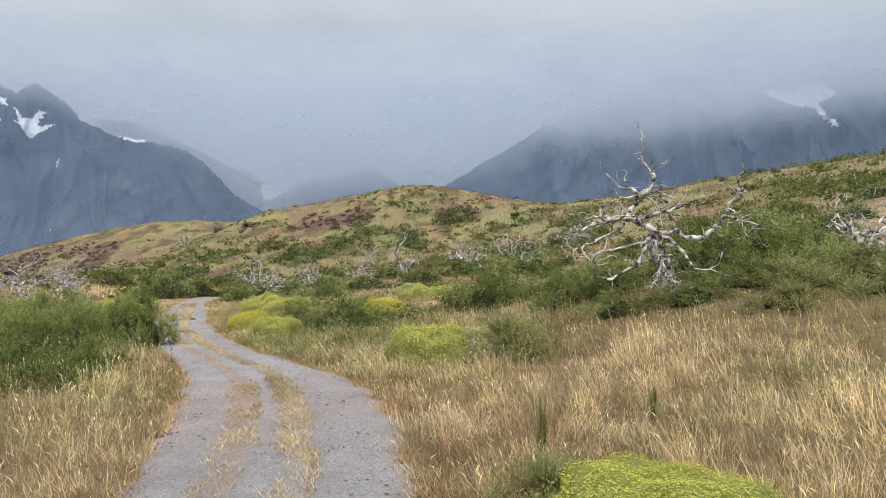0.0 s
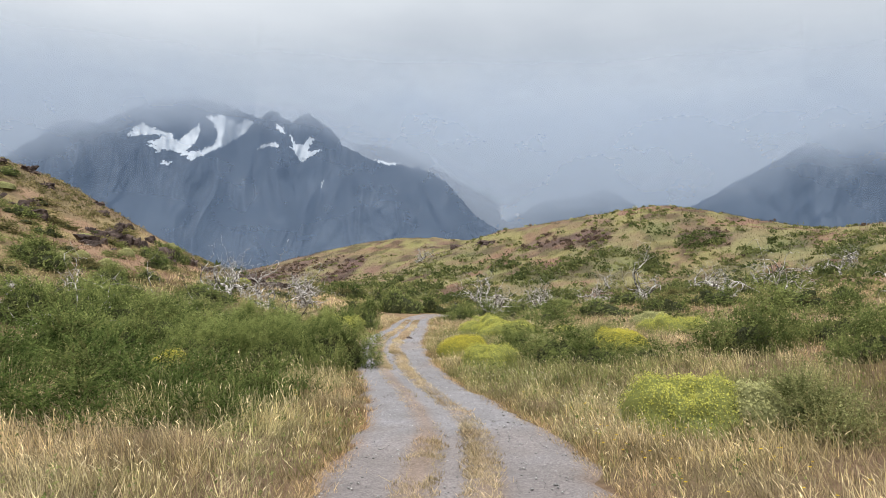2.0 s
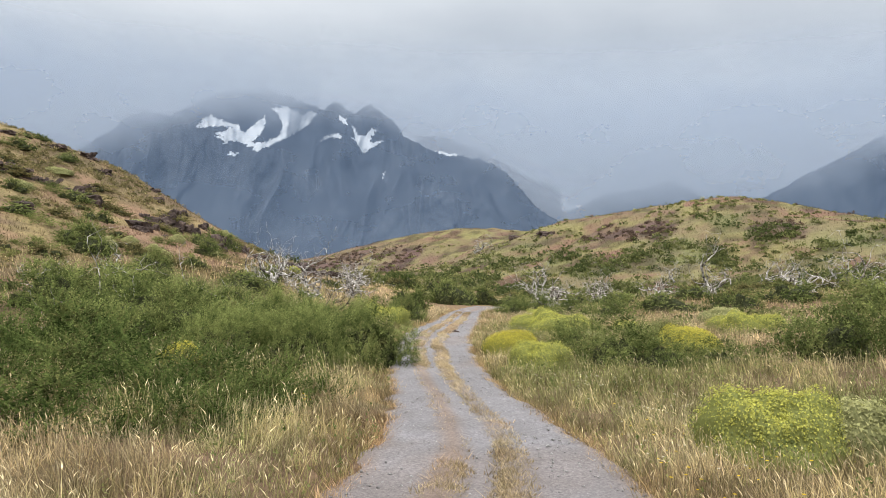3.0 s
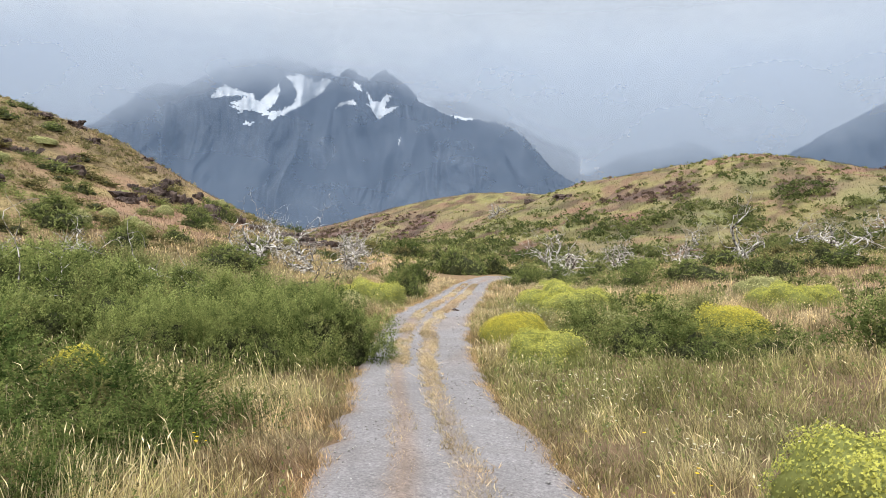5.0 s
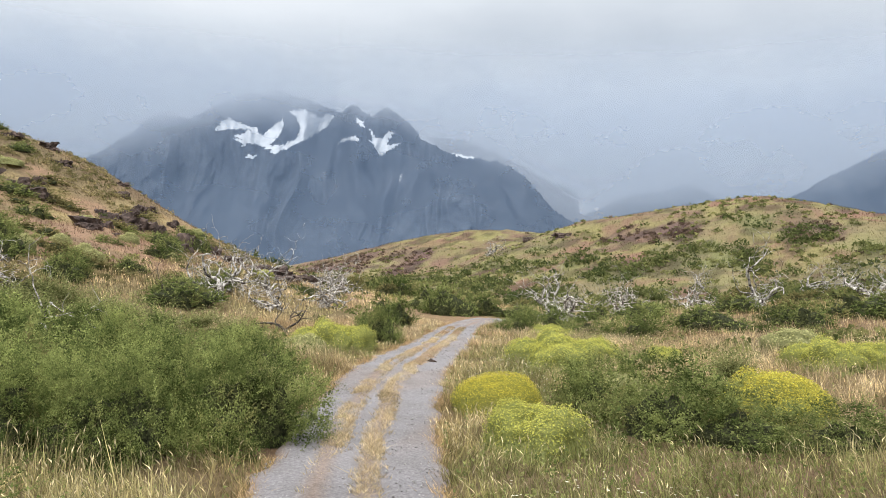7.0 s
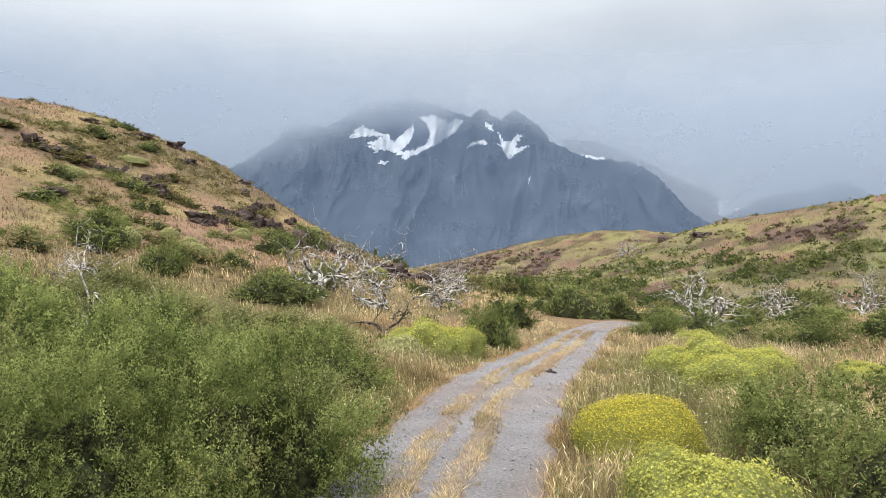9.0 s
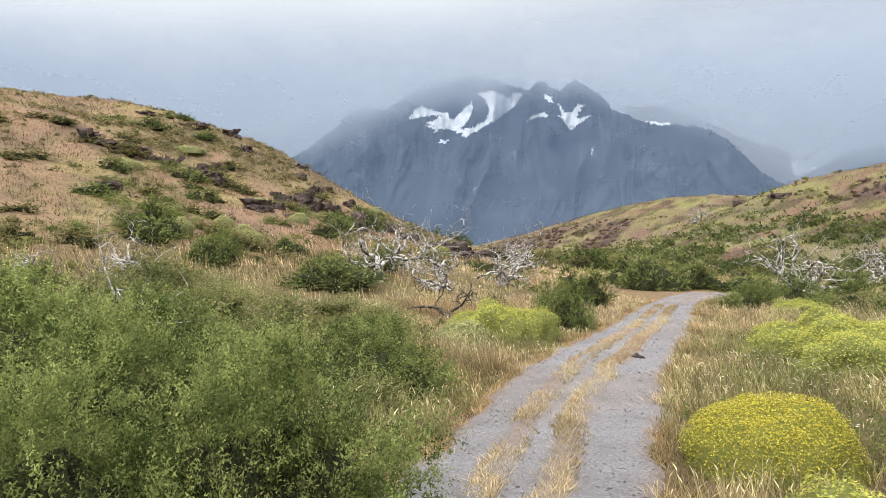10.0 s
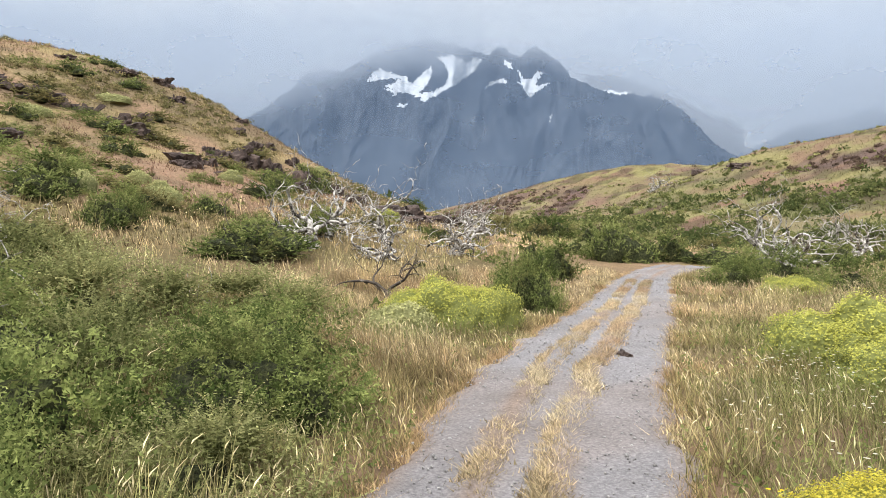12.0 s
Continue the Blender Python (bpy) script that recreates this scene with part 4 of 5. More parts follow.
# ---- yellow cushion plants ----
def cushion_meshes(seed, florets, size, top, low, lumpy=0.22):
    r = np.random.default_rng(seed)
    a, e = np.meshgrid(np.linspace(0, 2 * np.pi, 37)[:-1], np.linspace(0, np.pi / 2, 12))

    def shape(q):
        q = np.concatenate([q[..., :2], np.sign(q[..., 2:]) * np.abs(q[..., 2:]) ** 0.9], -1)
        return q * (0.93 + lumpy * (fbm(q[..., 0] * 2.1 + seed, q[..., 1] * 2.1, q[..., 2] * 2.1, 3) - 0.5) * 2)[..., None]
    q = shape(np.stack([np.cos(a) * np.cos(e), np.sin(a) * np.cos(e), np.sin(e)], -1))
    n, m = 36, 12
    i, j = np.meshgrid(np.arange(n), np.arange(m - 1))
    f = np.stack([j * n + i, j * n + (i + 1) % n, (j + 1) * n + (i + 1) % n, (j + 1) * n + i], -1).reshape(-1, 4)
    dome = mesh_np("dome", (q * 0.95).reshape(-1, 3), f, LEAF, np.tile(np.array(low) * 0.6 + np.array(top) * 0.25, (q.size // 3, 1)), True)
    th, z = r.uniform(0, 2 * np.pi, florets), r.uniform(-0.02, 1, florets)
    s = np.sqrt(1 - np.clip(z, 0, 1) ** 2)
    d = np.stack([np.cos(th) * s, np.sin(th) * s, np.clip(z, 0, 1)], 1)
    c = shape(d) * r.uniform(0.93, 1.05, (florets, 1))
    nrm = d + r.normal(0, 0.45, d.shape)
    nrm /= np.linalg.norm(nrm, axis=1)[:, None]
    u = np.cross(nrm, r.normal(0, 1, d.shape))
    u /= np.linalg.norm(u, axis=1)[:, None]
    v = np.cross(nrm, u)
    sz = (size * r.uniform(0.6, 1.4, florets))[:, None]
    bloom = smooth(0.05, 0.95, z + 0.5 * (fbm(d[:, 0] * 3 + seed, d[:, 1] * 3, d[:, 2] * 3) - 0.5))
    k = np.where(r.uniform(0, 1, florets) < 0.1 + 0.86 * bloom, r.uniform(0.6, 1.0, florets), r.uniform(0, 0.35, florets))[:, None]
    c = c * np.where(k > 0.5, 1.012, 0.985)
    p, f = blades(c, u * sz, v * sz * 2.2)
    col = np.array(low) * (1 - k) + np.array(top) * k
    return dome, mesh_np("flower_cover", p, f, LEAF, np.repeat(col, 3, 0))


def cushion_kind(label, **kw):
    d, f = cushion_meshes(**kw)
    root = thing_of("cushion_plant", label, "cushion shrub", [("dome", d, ""), ("flower_cover", f, "tiny yellow-green flower heads")], "cushion plants")
    PROTOS.append(root)
    return root


YEL = [cushion_kind("domed cushion plant covered in bright yellow flowers", seed=s, florets=16000, size=0.0125, top=(0.64, 0.56, 0.1), low=(0.2, 0.24, 0.1), lumpy=0.15) for s in (1, 5)]
LIME = [cushion_kind("domed yellow-green cushion plant in dry grass", seed=s, florets=13000, size=0.0135, top=(0.58, 0.56, 0.14), low=(0.22, 0.26, 0.11), lumpy=0.4) for s in (2, 6)]
PALE = [cushion_kind("pale grey-green rounded cushion plant", seed=s, florets=2400, size=0.029, top=(0.5, 0.49, 0.24), low=(0.25, 0.26, 0.12)) for s in (3, 7)]


FINE = [cushion_kind("broad cushion plant dense with tiny yellow flowers", seed=s, florets=24000, size=0.0088, top=(0.68, 0.58, 0.09), low=(0.15, 0.19, 0.075), lumpy=0.13) for s in (9, 10)]

CLOSE = [cushion_kind("low olive-lime cushion plant at the meadow's edge", seed=12, florets=26000, size=0.0085, top=(0.54, 0.52, 0.12), low=(0.19, 0.24, 0.09), lumpy=0.34)]


def cushion(kind, x, y, r, h, i=0):
    CUSHIONS.append((x, y, r * 1.1, h))
    place(kind[i % len(kind)], x, y, r * 1.15, h * 1.12, (x * 5.1 + y) % 6.28)


for kind, i, x, y, r, h in (
        (FINE, 0, -4.78, 18.3, 0.57, 0.48), (LIME, 1, -3.75, 16.55, 0.5, 0.48), (LIME, 0, -5.55, 23.3, 0.75, 0.62), (LIME, 1, -5.1, 22.6, 0.62, 0.5), (LIME, 1, -4.9, 24.1, 0.6, 0.5), (YEL, 0, -1.55, 18.9, 0.62, 0.56),
        (PALE, 0, -1.2, 26.3, 0.6, 0.45), (LIME, 0, -0.8, 23.6, 0.6, 0.5), (LIME, 1, -0.1, 23.9, 0.45, 0.45), (LIME, 1, -3.5, 24.4, 0.36, 0.32), (LIME, 0, -10.35, 22.75, 0.62, 0.6), (LIME, 1, -9.95, 23.3, 0.5, 0.55), (PALE, 1, -10.3, 22.05, 0.45, 0.4),
        (LIME, 1, -0.25, 11.7, 0.58, 0.62), (PALE, 0, 0.45, 11.9, 0.4, 0.5), (CLOSE, 0, 1.25, 4.6, 0.74, 0.34), (PALE, 0, -3.4, 19.3, 0.42, 0.45), (LIME, 0, -7.3, 30.0, 0.6, 0.3), (YEL, 1, -7.7, 12.3, 0.34, 0.5),
        (PALE, 0, -22.3, 24.6, 0.34, 0.55), (PALE, 1, -23.6, 26.9, 0.36, 0.36), (PALE, 0, -21.9, 26.4, 0.34, 0.45), (PALE, 1, -21.3, 26.3, 0.34, 0.4), (PALE, 0, -25.4, 31.5, 0.38, 0.46), (PALE, 1, -22.6, 31.0, 0.25, 0.34),
        (PALE, 0, -29.0, 39.4, 0.32, 0.5), (PALE, 1, -35.1, 32.9, 0.75, 0.42), (PALE, 0, -31.3, 27.8, 0.6, 0.42), (LIME, 1, -20.9, 34.5, 0.4, 0.4), (PALE, 0, -28.2, 31.8, 0.4, 0.3), (PALE, 1, -15.4, 38.0, 0.5, 0.5)):
    cushion(kind, x, y, r, h, i)

for root in PROTOS:
    for o in (*root.children_recursive, root):
        bpy.data.objects.remove(o)


# ---- dead trees ----
def tube(points, radii, sides=6):
    pts, rad = np.array(points), np.array(radii)
    tan = np.gradient(pts, axis=0)
    tan /= np.linalg.norm(tan, axis=1)[:, None] + 1e-9
    ref = np.where(np.abs(tan[:, 2:3]) < 0.9, np.array([[0, 0, 1.0]]), np.array([[1.0, 0, 0]]))
    u = np.cross(tan, ref)
    u /= np.linalg.norm(u, axis=1)[:, None]
    v = np.cross(tan, u)
    a = np.linspace(0, 2 * np.pi, sides + 1)[:-1]
    ring = pts[:, None] + rad[:, None, None] * (u[:, None] * np.cos(a)[None, :, None] + v[:, None] * np.sin(a)[None, :, None])
    n, m = len(pts), sides
    i, j = np.meshgrid(np.arange(m), np.arange(n - 1))
    f = np.stack([j * m + i, j * m + (i + 1) % m, (j + 1) * m + (i + 1) % m, (j + 1) * m + i], -1).reshape(-1, 4)
    return ring.reshape(-1, 3), f


def gnarl(r, start, way, length, radius, wild, steps=9, droop=0.0):
    p, d, pts, rad = np.array(start, float), np.array(way, float) / np.linalg.norm(way), [], []
    steps, swing = int(steps * 1.5), np.zeros(3)
    for i in range(steps + 1):
        pts.append(p.copy())
        rad.append(radius * (1 - 0.85 * (i / steps) ** 0.8) * r.uniform(0.85, 1.15))
        swing = 0.3 * swing + r.normal(0, wild * 0.75, 3)
        d = d + swing + np.array((0, 0, -droop))
        d /= np.linalg.norm(d)
        p = p + d * length / steps
    return pts, rad


def join(pieces):
    V, Fs, o = [], [], 0
    for v, f in pieces:
        V.append(v)
        Fs.append(f + o)
        o += len(v)
    return np.concatenate(V), np.concatenate(Fs)


def fork(r, start, way, length, radius, wild, level, lift):
    """A crooked limb and the smaller ones that leave it, in all as one list of tubes."""
    steps = (9, 6, 4)[level]
    pts, rad = gnarl(r, start, way, length, radius, wild, steps, -lift)
    pieces = [tube(pts, rad, (6, 4, 3)[level])]
    if level < 2:
        for k in sorted(r.choice(np.arange(3, len(pts)), (4, 3)[level], replace=False)):
            d = np.array(pts[k]) - np.array(pts[k - 1])
            side = r.normal(0, 1, 3)
            side = side - d * (side @ d) / (d @ d)
            d = d / np.linalg.norm(d) * r.uniform(0.2, 0.9) + side / np.linalg.norm(side)
            pieces += fork(r, pts[k], d, length * r.uniform(0.4, 0.7), max(rad[k] * r.uniform(0.55, 0.8), 0.008), wild * 1.1, level + 1, lift)
    return pieces


def dead_tree(label, x, y, height, spread, seed, limbs=6, lean=(0.1, 0), wood=WOOD, wild=0.3, thick=1.0, stump=0.35, sink=0.06, name="dead_tree"):
    r = np.random.default_rng(seed)
    root = new(name)
    root.location = (x, y, at(x, y, sink))
    tagged(root, label, "dead tree", "dead trees")
    tr = 0.06 * height * thick
    pts, rad = gnarl(r, (0, 0, 0), (lean[0], lean[1], 1), height * stump, tr, 0.2, 6)
    rad = [tr * (1.3 - 0.09 * i) * r.uniform(0.8, 1.2) for i in range(len(pts))]
    part("trunk", mesh_np("trunk", *tube(pts, rad, 9), wood, None, True), root)
    for i in range(limbs):
        a = 2 * np.pi * (i + r.uniform(-0.3, 0.3)) / limbs
        k = int(r.integers(3, len(pts)))
        d = np.array((math.cos(a) * spread, math.sin(a) * spread, r.uniform(-0.1, 0.9) * height)) + np.array((lean[0], lean[1], 0)) * height * 0.4
        near = name != "dead_tree"
        pieces = fork(r, pts[k], d, np.linalg.norm(d) * r.uniform(0.8, 1.25), tr * r.uniform(0.4, 0.65), wild, 1 if near else 0, 0.03)
        for v, f in pieces:
            v[:, 2] = np.maximum(v[:, 2], 0.02 + 0.1 * r.uniform())
        limb = part("limb", mesh_np("limb", *(pieces[0] if near else join(pieces)), wood, None, True), root)
        for twig in pieces[1:] if near else ():
            part("twig", mesh_np("twig", *twig, wood, None, True), limb)
    return root


PALE_TREE = "bleached grey-white dead tree with gnarled bare limbs"
DARK_TREE = "charred dark dead branches fallen in dry grass"
# the tall one among the shrubs: each limb by its bends (x, z) from the foot, and its thickness
def crooked_tree(x, y, limbs, seed):
    r = np.random.default_rng(seed)
    root = new("dead_tree")
    root.location = (x, y, 0.0)
    tagged(root, "tall bleached dead tree with twisted spreading limbs among green shrubs", "dead tree", "dead trees")
    for k, (thick, depth, bends) in enumerate(limbs):
        b = np.array(bends, float)
        t = np.linspace(0, len(b) - 1, 5 * len(b))
        path = np.stack([np.interp(t, np.arange(len(b)), b[:, 0]), depth * (t / t[-1]), np.interp(t, np.arange(len(b)), b[:, 1])], 1)
        path[1:-1] = (path[:-2] + 2 * path[1:-1] + path[2:]) / 4
        path += r.normal(0, 0.012, path.shape)
        rad = thick * (0.82 if k else 1.0) * (1.05 - (0.75 if k else 0.3) * (t / t[-1])) * r.uniform(0.78, 1.22, len(t))
        pieces, twigs = [tube(path, rad, 7)], []
        for _ in range(0 if k == 0 else 3):
            j = int(r.integers(len(t) // 4, len(t) - 2))
            bp, br = gnarl(r, path[j], path[j + 1] - path[j - 1] + r.normal(0, 0.16, 3), r.uniform(0.45, 0.95), max(rad[j] * 0.55, 0.012), 0.42, 8)
            pieces.append(tube(bp, br, 6))
            for q in (4, 7, 9):
                tp, tr = gnarl(r, bp[q], np.array(bp[q]) - np.array(bp[q - 2]) + r.normal(0, 0.06, 3), r.uniform(0.2, 0.4), max(br[q] * 0.6, 0.007), 0.45, 5)
                pieces.append(tube(tp, tr, 4))
        for _ in range(2 if k == 0 else 6):
            j = int(r.integers(len(t) // 3, len(t)))
            tp, tr = gnarl(r, path[j], path[j] - path[j - 2] + r.normal(0, 0.09, 3), r.uniform(0.2, 0.6), max(rad[j] * 0.5, 0.007), 0.4, 6)
            twigs.append(tube(tp, tr, 5))
        v, f = join(pieces)
        limb = part("limb" if k else "trunk", mesh_np("limb", v, f, WOOD, None, True), root)
        for tv, tf in twigs:
            part("twig", mesh_np("twig", tv, tf, WOOD, None, True), limb)


LOW_LIMBS = (
    (0.12, 0.1, ((0.11, 0.49), (0.02, 1.23), (-0.15, 1.65), (-0.21, 2.05))),
    (0.07, -0.2, ((0.13, 1.13), (0.00, 1.53), (-0.17, 1.86))),
    (0.085, -0.3, ((-0.21, 2.05), (-0.42, 2.23), (-0.84, 2.31), (-1.26, 2.22), (-1.66, 2.05))),
    (0.06, -0.4, ((-0.21, 1.97), (0.19, 2.07), (0.29, 1.93), (0.63, 1.91), (0.97, 2.23), (1.05, 2.49), (1.24, 2.62), (1.19, 2.83), (1.26, 3.17))),
    (0.05, -0.5, ((-0.16, 2.02), (0.11, 1.86), (0.28, 1.60), (0.36, 1.36), (0.68, 1.36))),
    (0.055, -0.45, ((-0.29, 1.97), (-0.48, 1.53), (-0.76, 1.40), (-1.16, 1.21))),
    (0.035, -0.6, ((0.16, 1.65), (-0.15, 1.53), (-0.05, 1.25), (0.04, 1.07))),
    (0.03, -0.6, ((-0.11, 1.42), (-0.26, 1.23), (-0.44, 1.06))))
HIGH_LIMBS = (
    (0.06, 0.3, ((-0.72, 2.31), (-0.53, 2.54), (-0.40, 2.68), (-0.08, 2.81), (0.26, 2.67))),
    (0.055, 0.2, ((-0.51, 2.54), (-0.45, 2.71), (-0.19, 2.86), (-0.13, 3.06), (-0.34, 3.34), (-0.29, 3.67))),
    (0.04, 0.4, ((-0.42, 2.68), (-0.55, 2.86), (-0.72, 2.87), (-0.97, 3.17))),
    (0.045, -0.3, ((-0.42, 2.31), (-0.11, 2.39), (0.42, 2.55), (0.68, 2.71))),
    (0.04, 0.1, ((-0.84, 2.31), (-1.28, 2.34), (-1.58, 2.26))),
    (0.04, -0.4, ((1.01, 2.33), (1.24, 2.22), (1.58, 2.07))),
    (0.035, -0.5, ((-0.72, 2.20), (-1.20, 1.95), (-1.73, 1.76))),
    (0.03, -0.3, ((-0.32, 1.88), (-0.93, 1.76), (-1.47, 1.65), (-1.89, 1.63))),
    (0.03, 0.2, ((-0.08, 2.68), (0.13, 2.54), (0.19, 2.26))),
    (0.025, 0.3, ((-0.42, 2.71), (-0.74, 2.68), (-1.00, 2.58))))
crooked_tree(4.0, 13.3, LOW_LIMBS + HIGH_LIMBS, 5)
for i, (x, y, h, s) in enumerate((
        (-16.2, 26.4, 1.4, 1.1), (-15.2, 27.3, 1.1, 1.1), (-17.3, 27.9, 1.2, 1.0), (-16.7, 29.4, 1.3, 1.0), (-8.4, 35.6, 1.9, 1.3), (-18.9, 36.6, 1.5, 1.0), (-17.6, 34.8, 1.2, 0.8), (-9.4, 39.2, 1.6, 1.2), (-7.6, 40.2, 1.2, 1.1), (-1.8, 36.8, 1.7, 1.2), (1.6, 37.6, 1.5, 1.1), (-5.0, 42.5, 1.3, 1.0),
        (4.2, 39.0, 1.4, 1.5), (-17.4, 20.3, 0.9, 0.7), (-16.4, 17.0, 0.6, 0.7), (-18.2, 18.7, 0.9, 0.5), (-19.4, 37.4, 1.3, 0.9), (-38.4, 107.6, 2.2, 1.8), (14.2, 24.5, 2.0, 1.2), (8.5, 14.4, 2.1, 0.7), (-16.0, 31.5, 1.2, 0.9), (-20.2, 33.0, 1.1, 0.9))):
    dead_tree(PALE_TREE, x, y, h, s * 1.2, 30 + i, limbs=7 + i % 3, lean=((i % 3 - 1) * 0.7, (i % 2) * 0.4), wild=0.5, thick=1.35, stump=0.3 + 0.1 * (i % 3))
for i, (x, y) in enumerate(((3.0, 66.0), (6.5, 68.0), (0.5, 64.0), (-6.4, 70.0), (9.5, 69.0), (13.0, 72.0), (5.0, 63.5), (11.0, 65.0), (-11.0, 62.0))):
    dead_tree("pale grey dead tree on the far slope", x, y, 2.0 + 0.3 * (i % 3), 1.7, 120 + i, limbs=5, lean=((i % 3 - 1) * 0.6, 0.2), wild=0.5, thick=0.85, stump=0.3)
for i, (x, y, h, s) in enumerate(((-12.3, 17.2, 0.75, 0.6), (-12.4, 16.2, 0.8, 0.8), (-12.3, 14.6, 0.9, 0.9), (-14.3, 17.9, 0.1, 0.3), (-13.0, 20.9, -0.3, 0.3))):
    dead_tree("pale bare branch poking out of green shrubs", x, y, h + 0.55, s * 1.3, 70 + i, limbs=5, lean=(1.1, -0.3), wild=0.36, thick=0.45, stump=0.6, name="bare_branch")
for i, (x, y, h, s) in enumerate(((-12.2, 24.1, 1.05, 0.7), (-13.4, 26.0, 0.9, 0.8), (-15.0, 21.4, 0.45, 0.6), (-16.3, 24.2, 0.7, 1.0))):
    dead_tree(DARK_TREE, x, y, h, s, 90 + i, limbs=3, lean=(-0.8, 0.2), wood=DARKWOOD, wild=0.3, thick=1.0, name="fallen_branch")


# ---- rocks ----
def rock(label, x, y, sx, sy, sz, seed, sink=0.25):
    bm = bmesh.new()
    bmesh.ops.create_icosphere(bm, subdivisions=4, radius=1)
    for v in bm.verts:
        c = v.co
        q = c * 1.5 + Vector((seed * 7.1, 0, 0))
        k = noise.fractal(q, 0.9, 2.1, 5)
        near, cells = noise.voronoi(q)
        chip = noise.cell(cells[0] * 9.7) - 0.5
        ledge = 0.12 * (math.floor(c.z * 3.5 + k) / 3.5 - c.z)
        block = max(abs(c.x), abs(c.y), abs(c.z))
        v.co = c * (1 + 0.22 * k + 0.4 * chip + ledge) * (0.3 + 0.7 / block)
        v.co.x, v.co.y, v.co.z = v.co.x * sx, v.co.y * sy, v.co.z * sz
    me = bpy.data.meshes.new("rock")
    bm.to_mesh(me)
    bm.free()
    me.materials.append(ROCK)
    ob = new("rock", me)
    ob.matrix_world = pose(x, y, at(x, y, sink * sz - 0.1 * sz), 0, 0, seed * 47)
    return tagged(ob, label, "rock", "dark outcrops")


for i, (x, y, w, h) in enumerate((
        (-27.2, 31.0, 0.8, 0.45), (-26.7, 30.4, 0.5, 0.3), (-29.2, 35.2, 0.9, 0.5), (-28.4, 34.6, 0.7, 0.4), (-30.1, 35.8, 0.6, 0.4), (-31.4, 38.6, 0.55, 0.35), (-37.8, 37.3, 0.8, 0.35), (-26.9, 36.4, 0.7, 0.8), (-27.5, 36.9, 0.6, 0.5),
        (-33.8, 28.7, 0.9, 0.45), (-27.8, 25.3, 0.8, 0.4), (-30.7, 31.3, 0.8, 0.4), (-34.5, 39.2, 0.6, 0.25), (-20.6, 35.2, 0.8, 0.35), (-22.0, 36.6, 1.4, 0.5), (-26, 101, 1.6, 0.7), (-31, 104, 1.2, 0.6), (-38.5, 35.6, 0.9, 0.35), (-40.2, 33.6, 0.8, 0.3), (-28.9, 33.6, 0.5, 0.4), (-30.6, 37.0, 0.6, 0.45), (-29.6, 38.2, 0.5, 0.4), (-28.6, 36.2, 0.6, 0.4), (-27.6, 32.2, 0.4, 0.3), (-26.2, 31.6, 0.35, 0.25), (-29.9, 34.0, 0.5, 0.35), (-32.4, 37.4, 0.5, 0.3), (-25.6, 35.0, 0.5, 0.5), (-26.2, 37.4, 0.6, 0.6), (-33.0, 33.2, 0.5, 0.3), (-35.5, 36.4, 0.6, 0.3), (-33.2, 29.6, 0.9, 0.55), (-32.6, 30.5, 0.8, 0.5), (-34.6, 28.0, 0.9, 0.5), (-32.0, 31.4, 0.7, 0.4), (-29.6, 34.4, 0.9, 0.5), (-28.6, 35.4, 0.9, 0.55), (-27.9, 37.6, 0.7, 0.5), (-24.9, 37.0, 0.9, 0.5), (-23.4, 37.8, 1.1, 0.5), (-21.4, 38.4, 1.2, 0.5))):
    rock("dark brown weathered rock outcrop in dry grass", x, y, w * 0.78, w * 0.62, h * 1.05, i + 1, 0.5)
stone = rock("small dark stone lying on the gravel track", -7.6, 22.4, 0.11, 0.07, 0.06, 99, 0.0)
stone["group"] = "loose stones"

# ---- loose gravel ----
def gravel(count):
    y = rs.uniform(3, 34, count)
    u = rs.uniform(0.0, 1.0, count)
    x = edge(y, TRACK_L) * (1 - u) + edge(y, TRACK_R) * u
    s = 0.005 + 0.014 * rs.uniform(0, 1, count) ** 3
    z = land(x, y) + 0.022
    base = np.array(((1, 0, 0), (-1, 0, 0), (0, 1, 0), (0, -1, 0), (0, 0, 0.8), (0, 0, -0.8)))
    tri = np.array(((0, 2, 4), (2, 1, 4), (1, 3, 4), (3, 0, 4), (2, 0, 5), (1, 2, 5), (3, 1, 5), (0, 3, 5)))
    v = np.stack([x, y, z], 1)[:, None] + base[None] * (s[:, None, None] * rs.uniform(0.5, 1.4, (count, 6, 1)))
    f = np.arange(count)[:, None, None] * 6 + tri[None]
    g = rs.uniform(0.2, 0.42, (count, 1, 1)) * np.array((1, 0.97, 0.95)) * np.ones((count, 6, 1))
    tagged(new("gravel", mesh_np("gravel", v.reshape(-1, 3), f.reshape(-1, 3), TRACK, g.reshape(-1, 3))), "loose grey pebbles on the track", "gravel", kind="stuff")


gravel(8000)

# ---- fields of grass ----
ALL = BUSHES + CUSHIONS
x, y = scatter(430000, -14, 7, 3.5, 33)
d = from_track(x, y)
keep = off_track(x, y) & (d < 7.5) & (rs.uniform(0, 1, len(x)) < np.clip(1.25 - d / 9, 0.2, 1) * (0.42 + 0.58 * smooth(0.4, 0.58, fbm(x * 2.3, y * 2.3, 73)))) & clear_of(x, y, ALL)
x, y, d = x[keep], y[keep], d[keep]
tall = 0.15 + 0.08 * smooth(0.9, 2.2, d) + 0.3 * (fbm(x * 1.1, y * 1.1, 70) - 0.5) + 0.16 * (fbm(x * 2.3, y * 2.3, 73) - 0.5)
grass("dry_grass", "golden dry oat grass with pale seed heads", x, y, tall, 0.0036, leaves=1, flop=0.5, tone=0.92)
x, y = scatter(150000, -13, 4, 4, 27)
d = from_track(x, y)
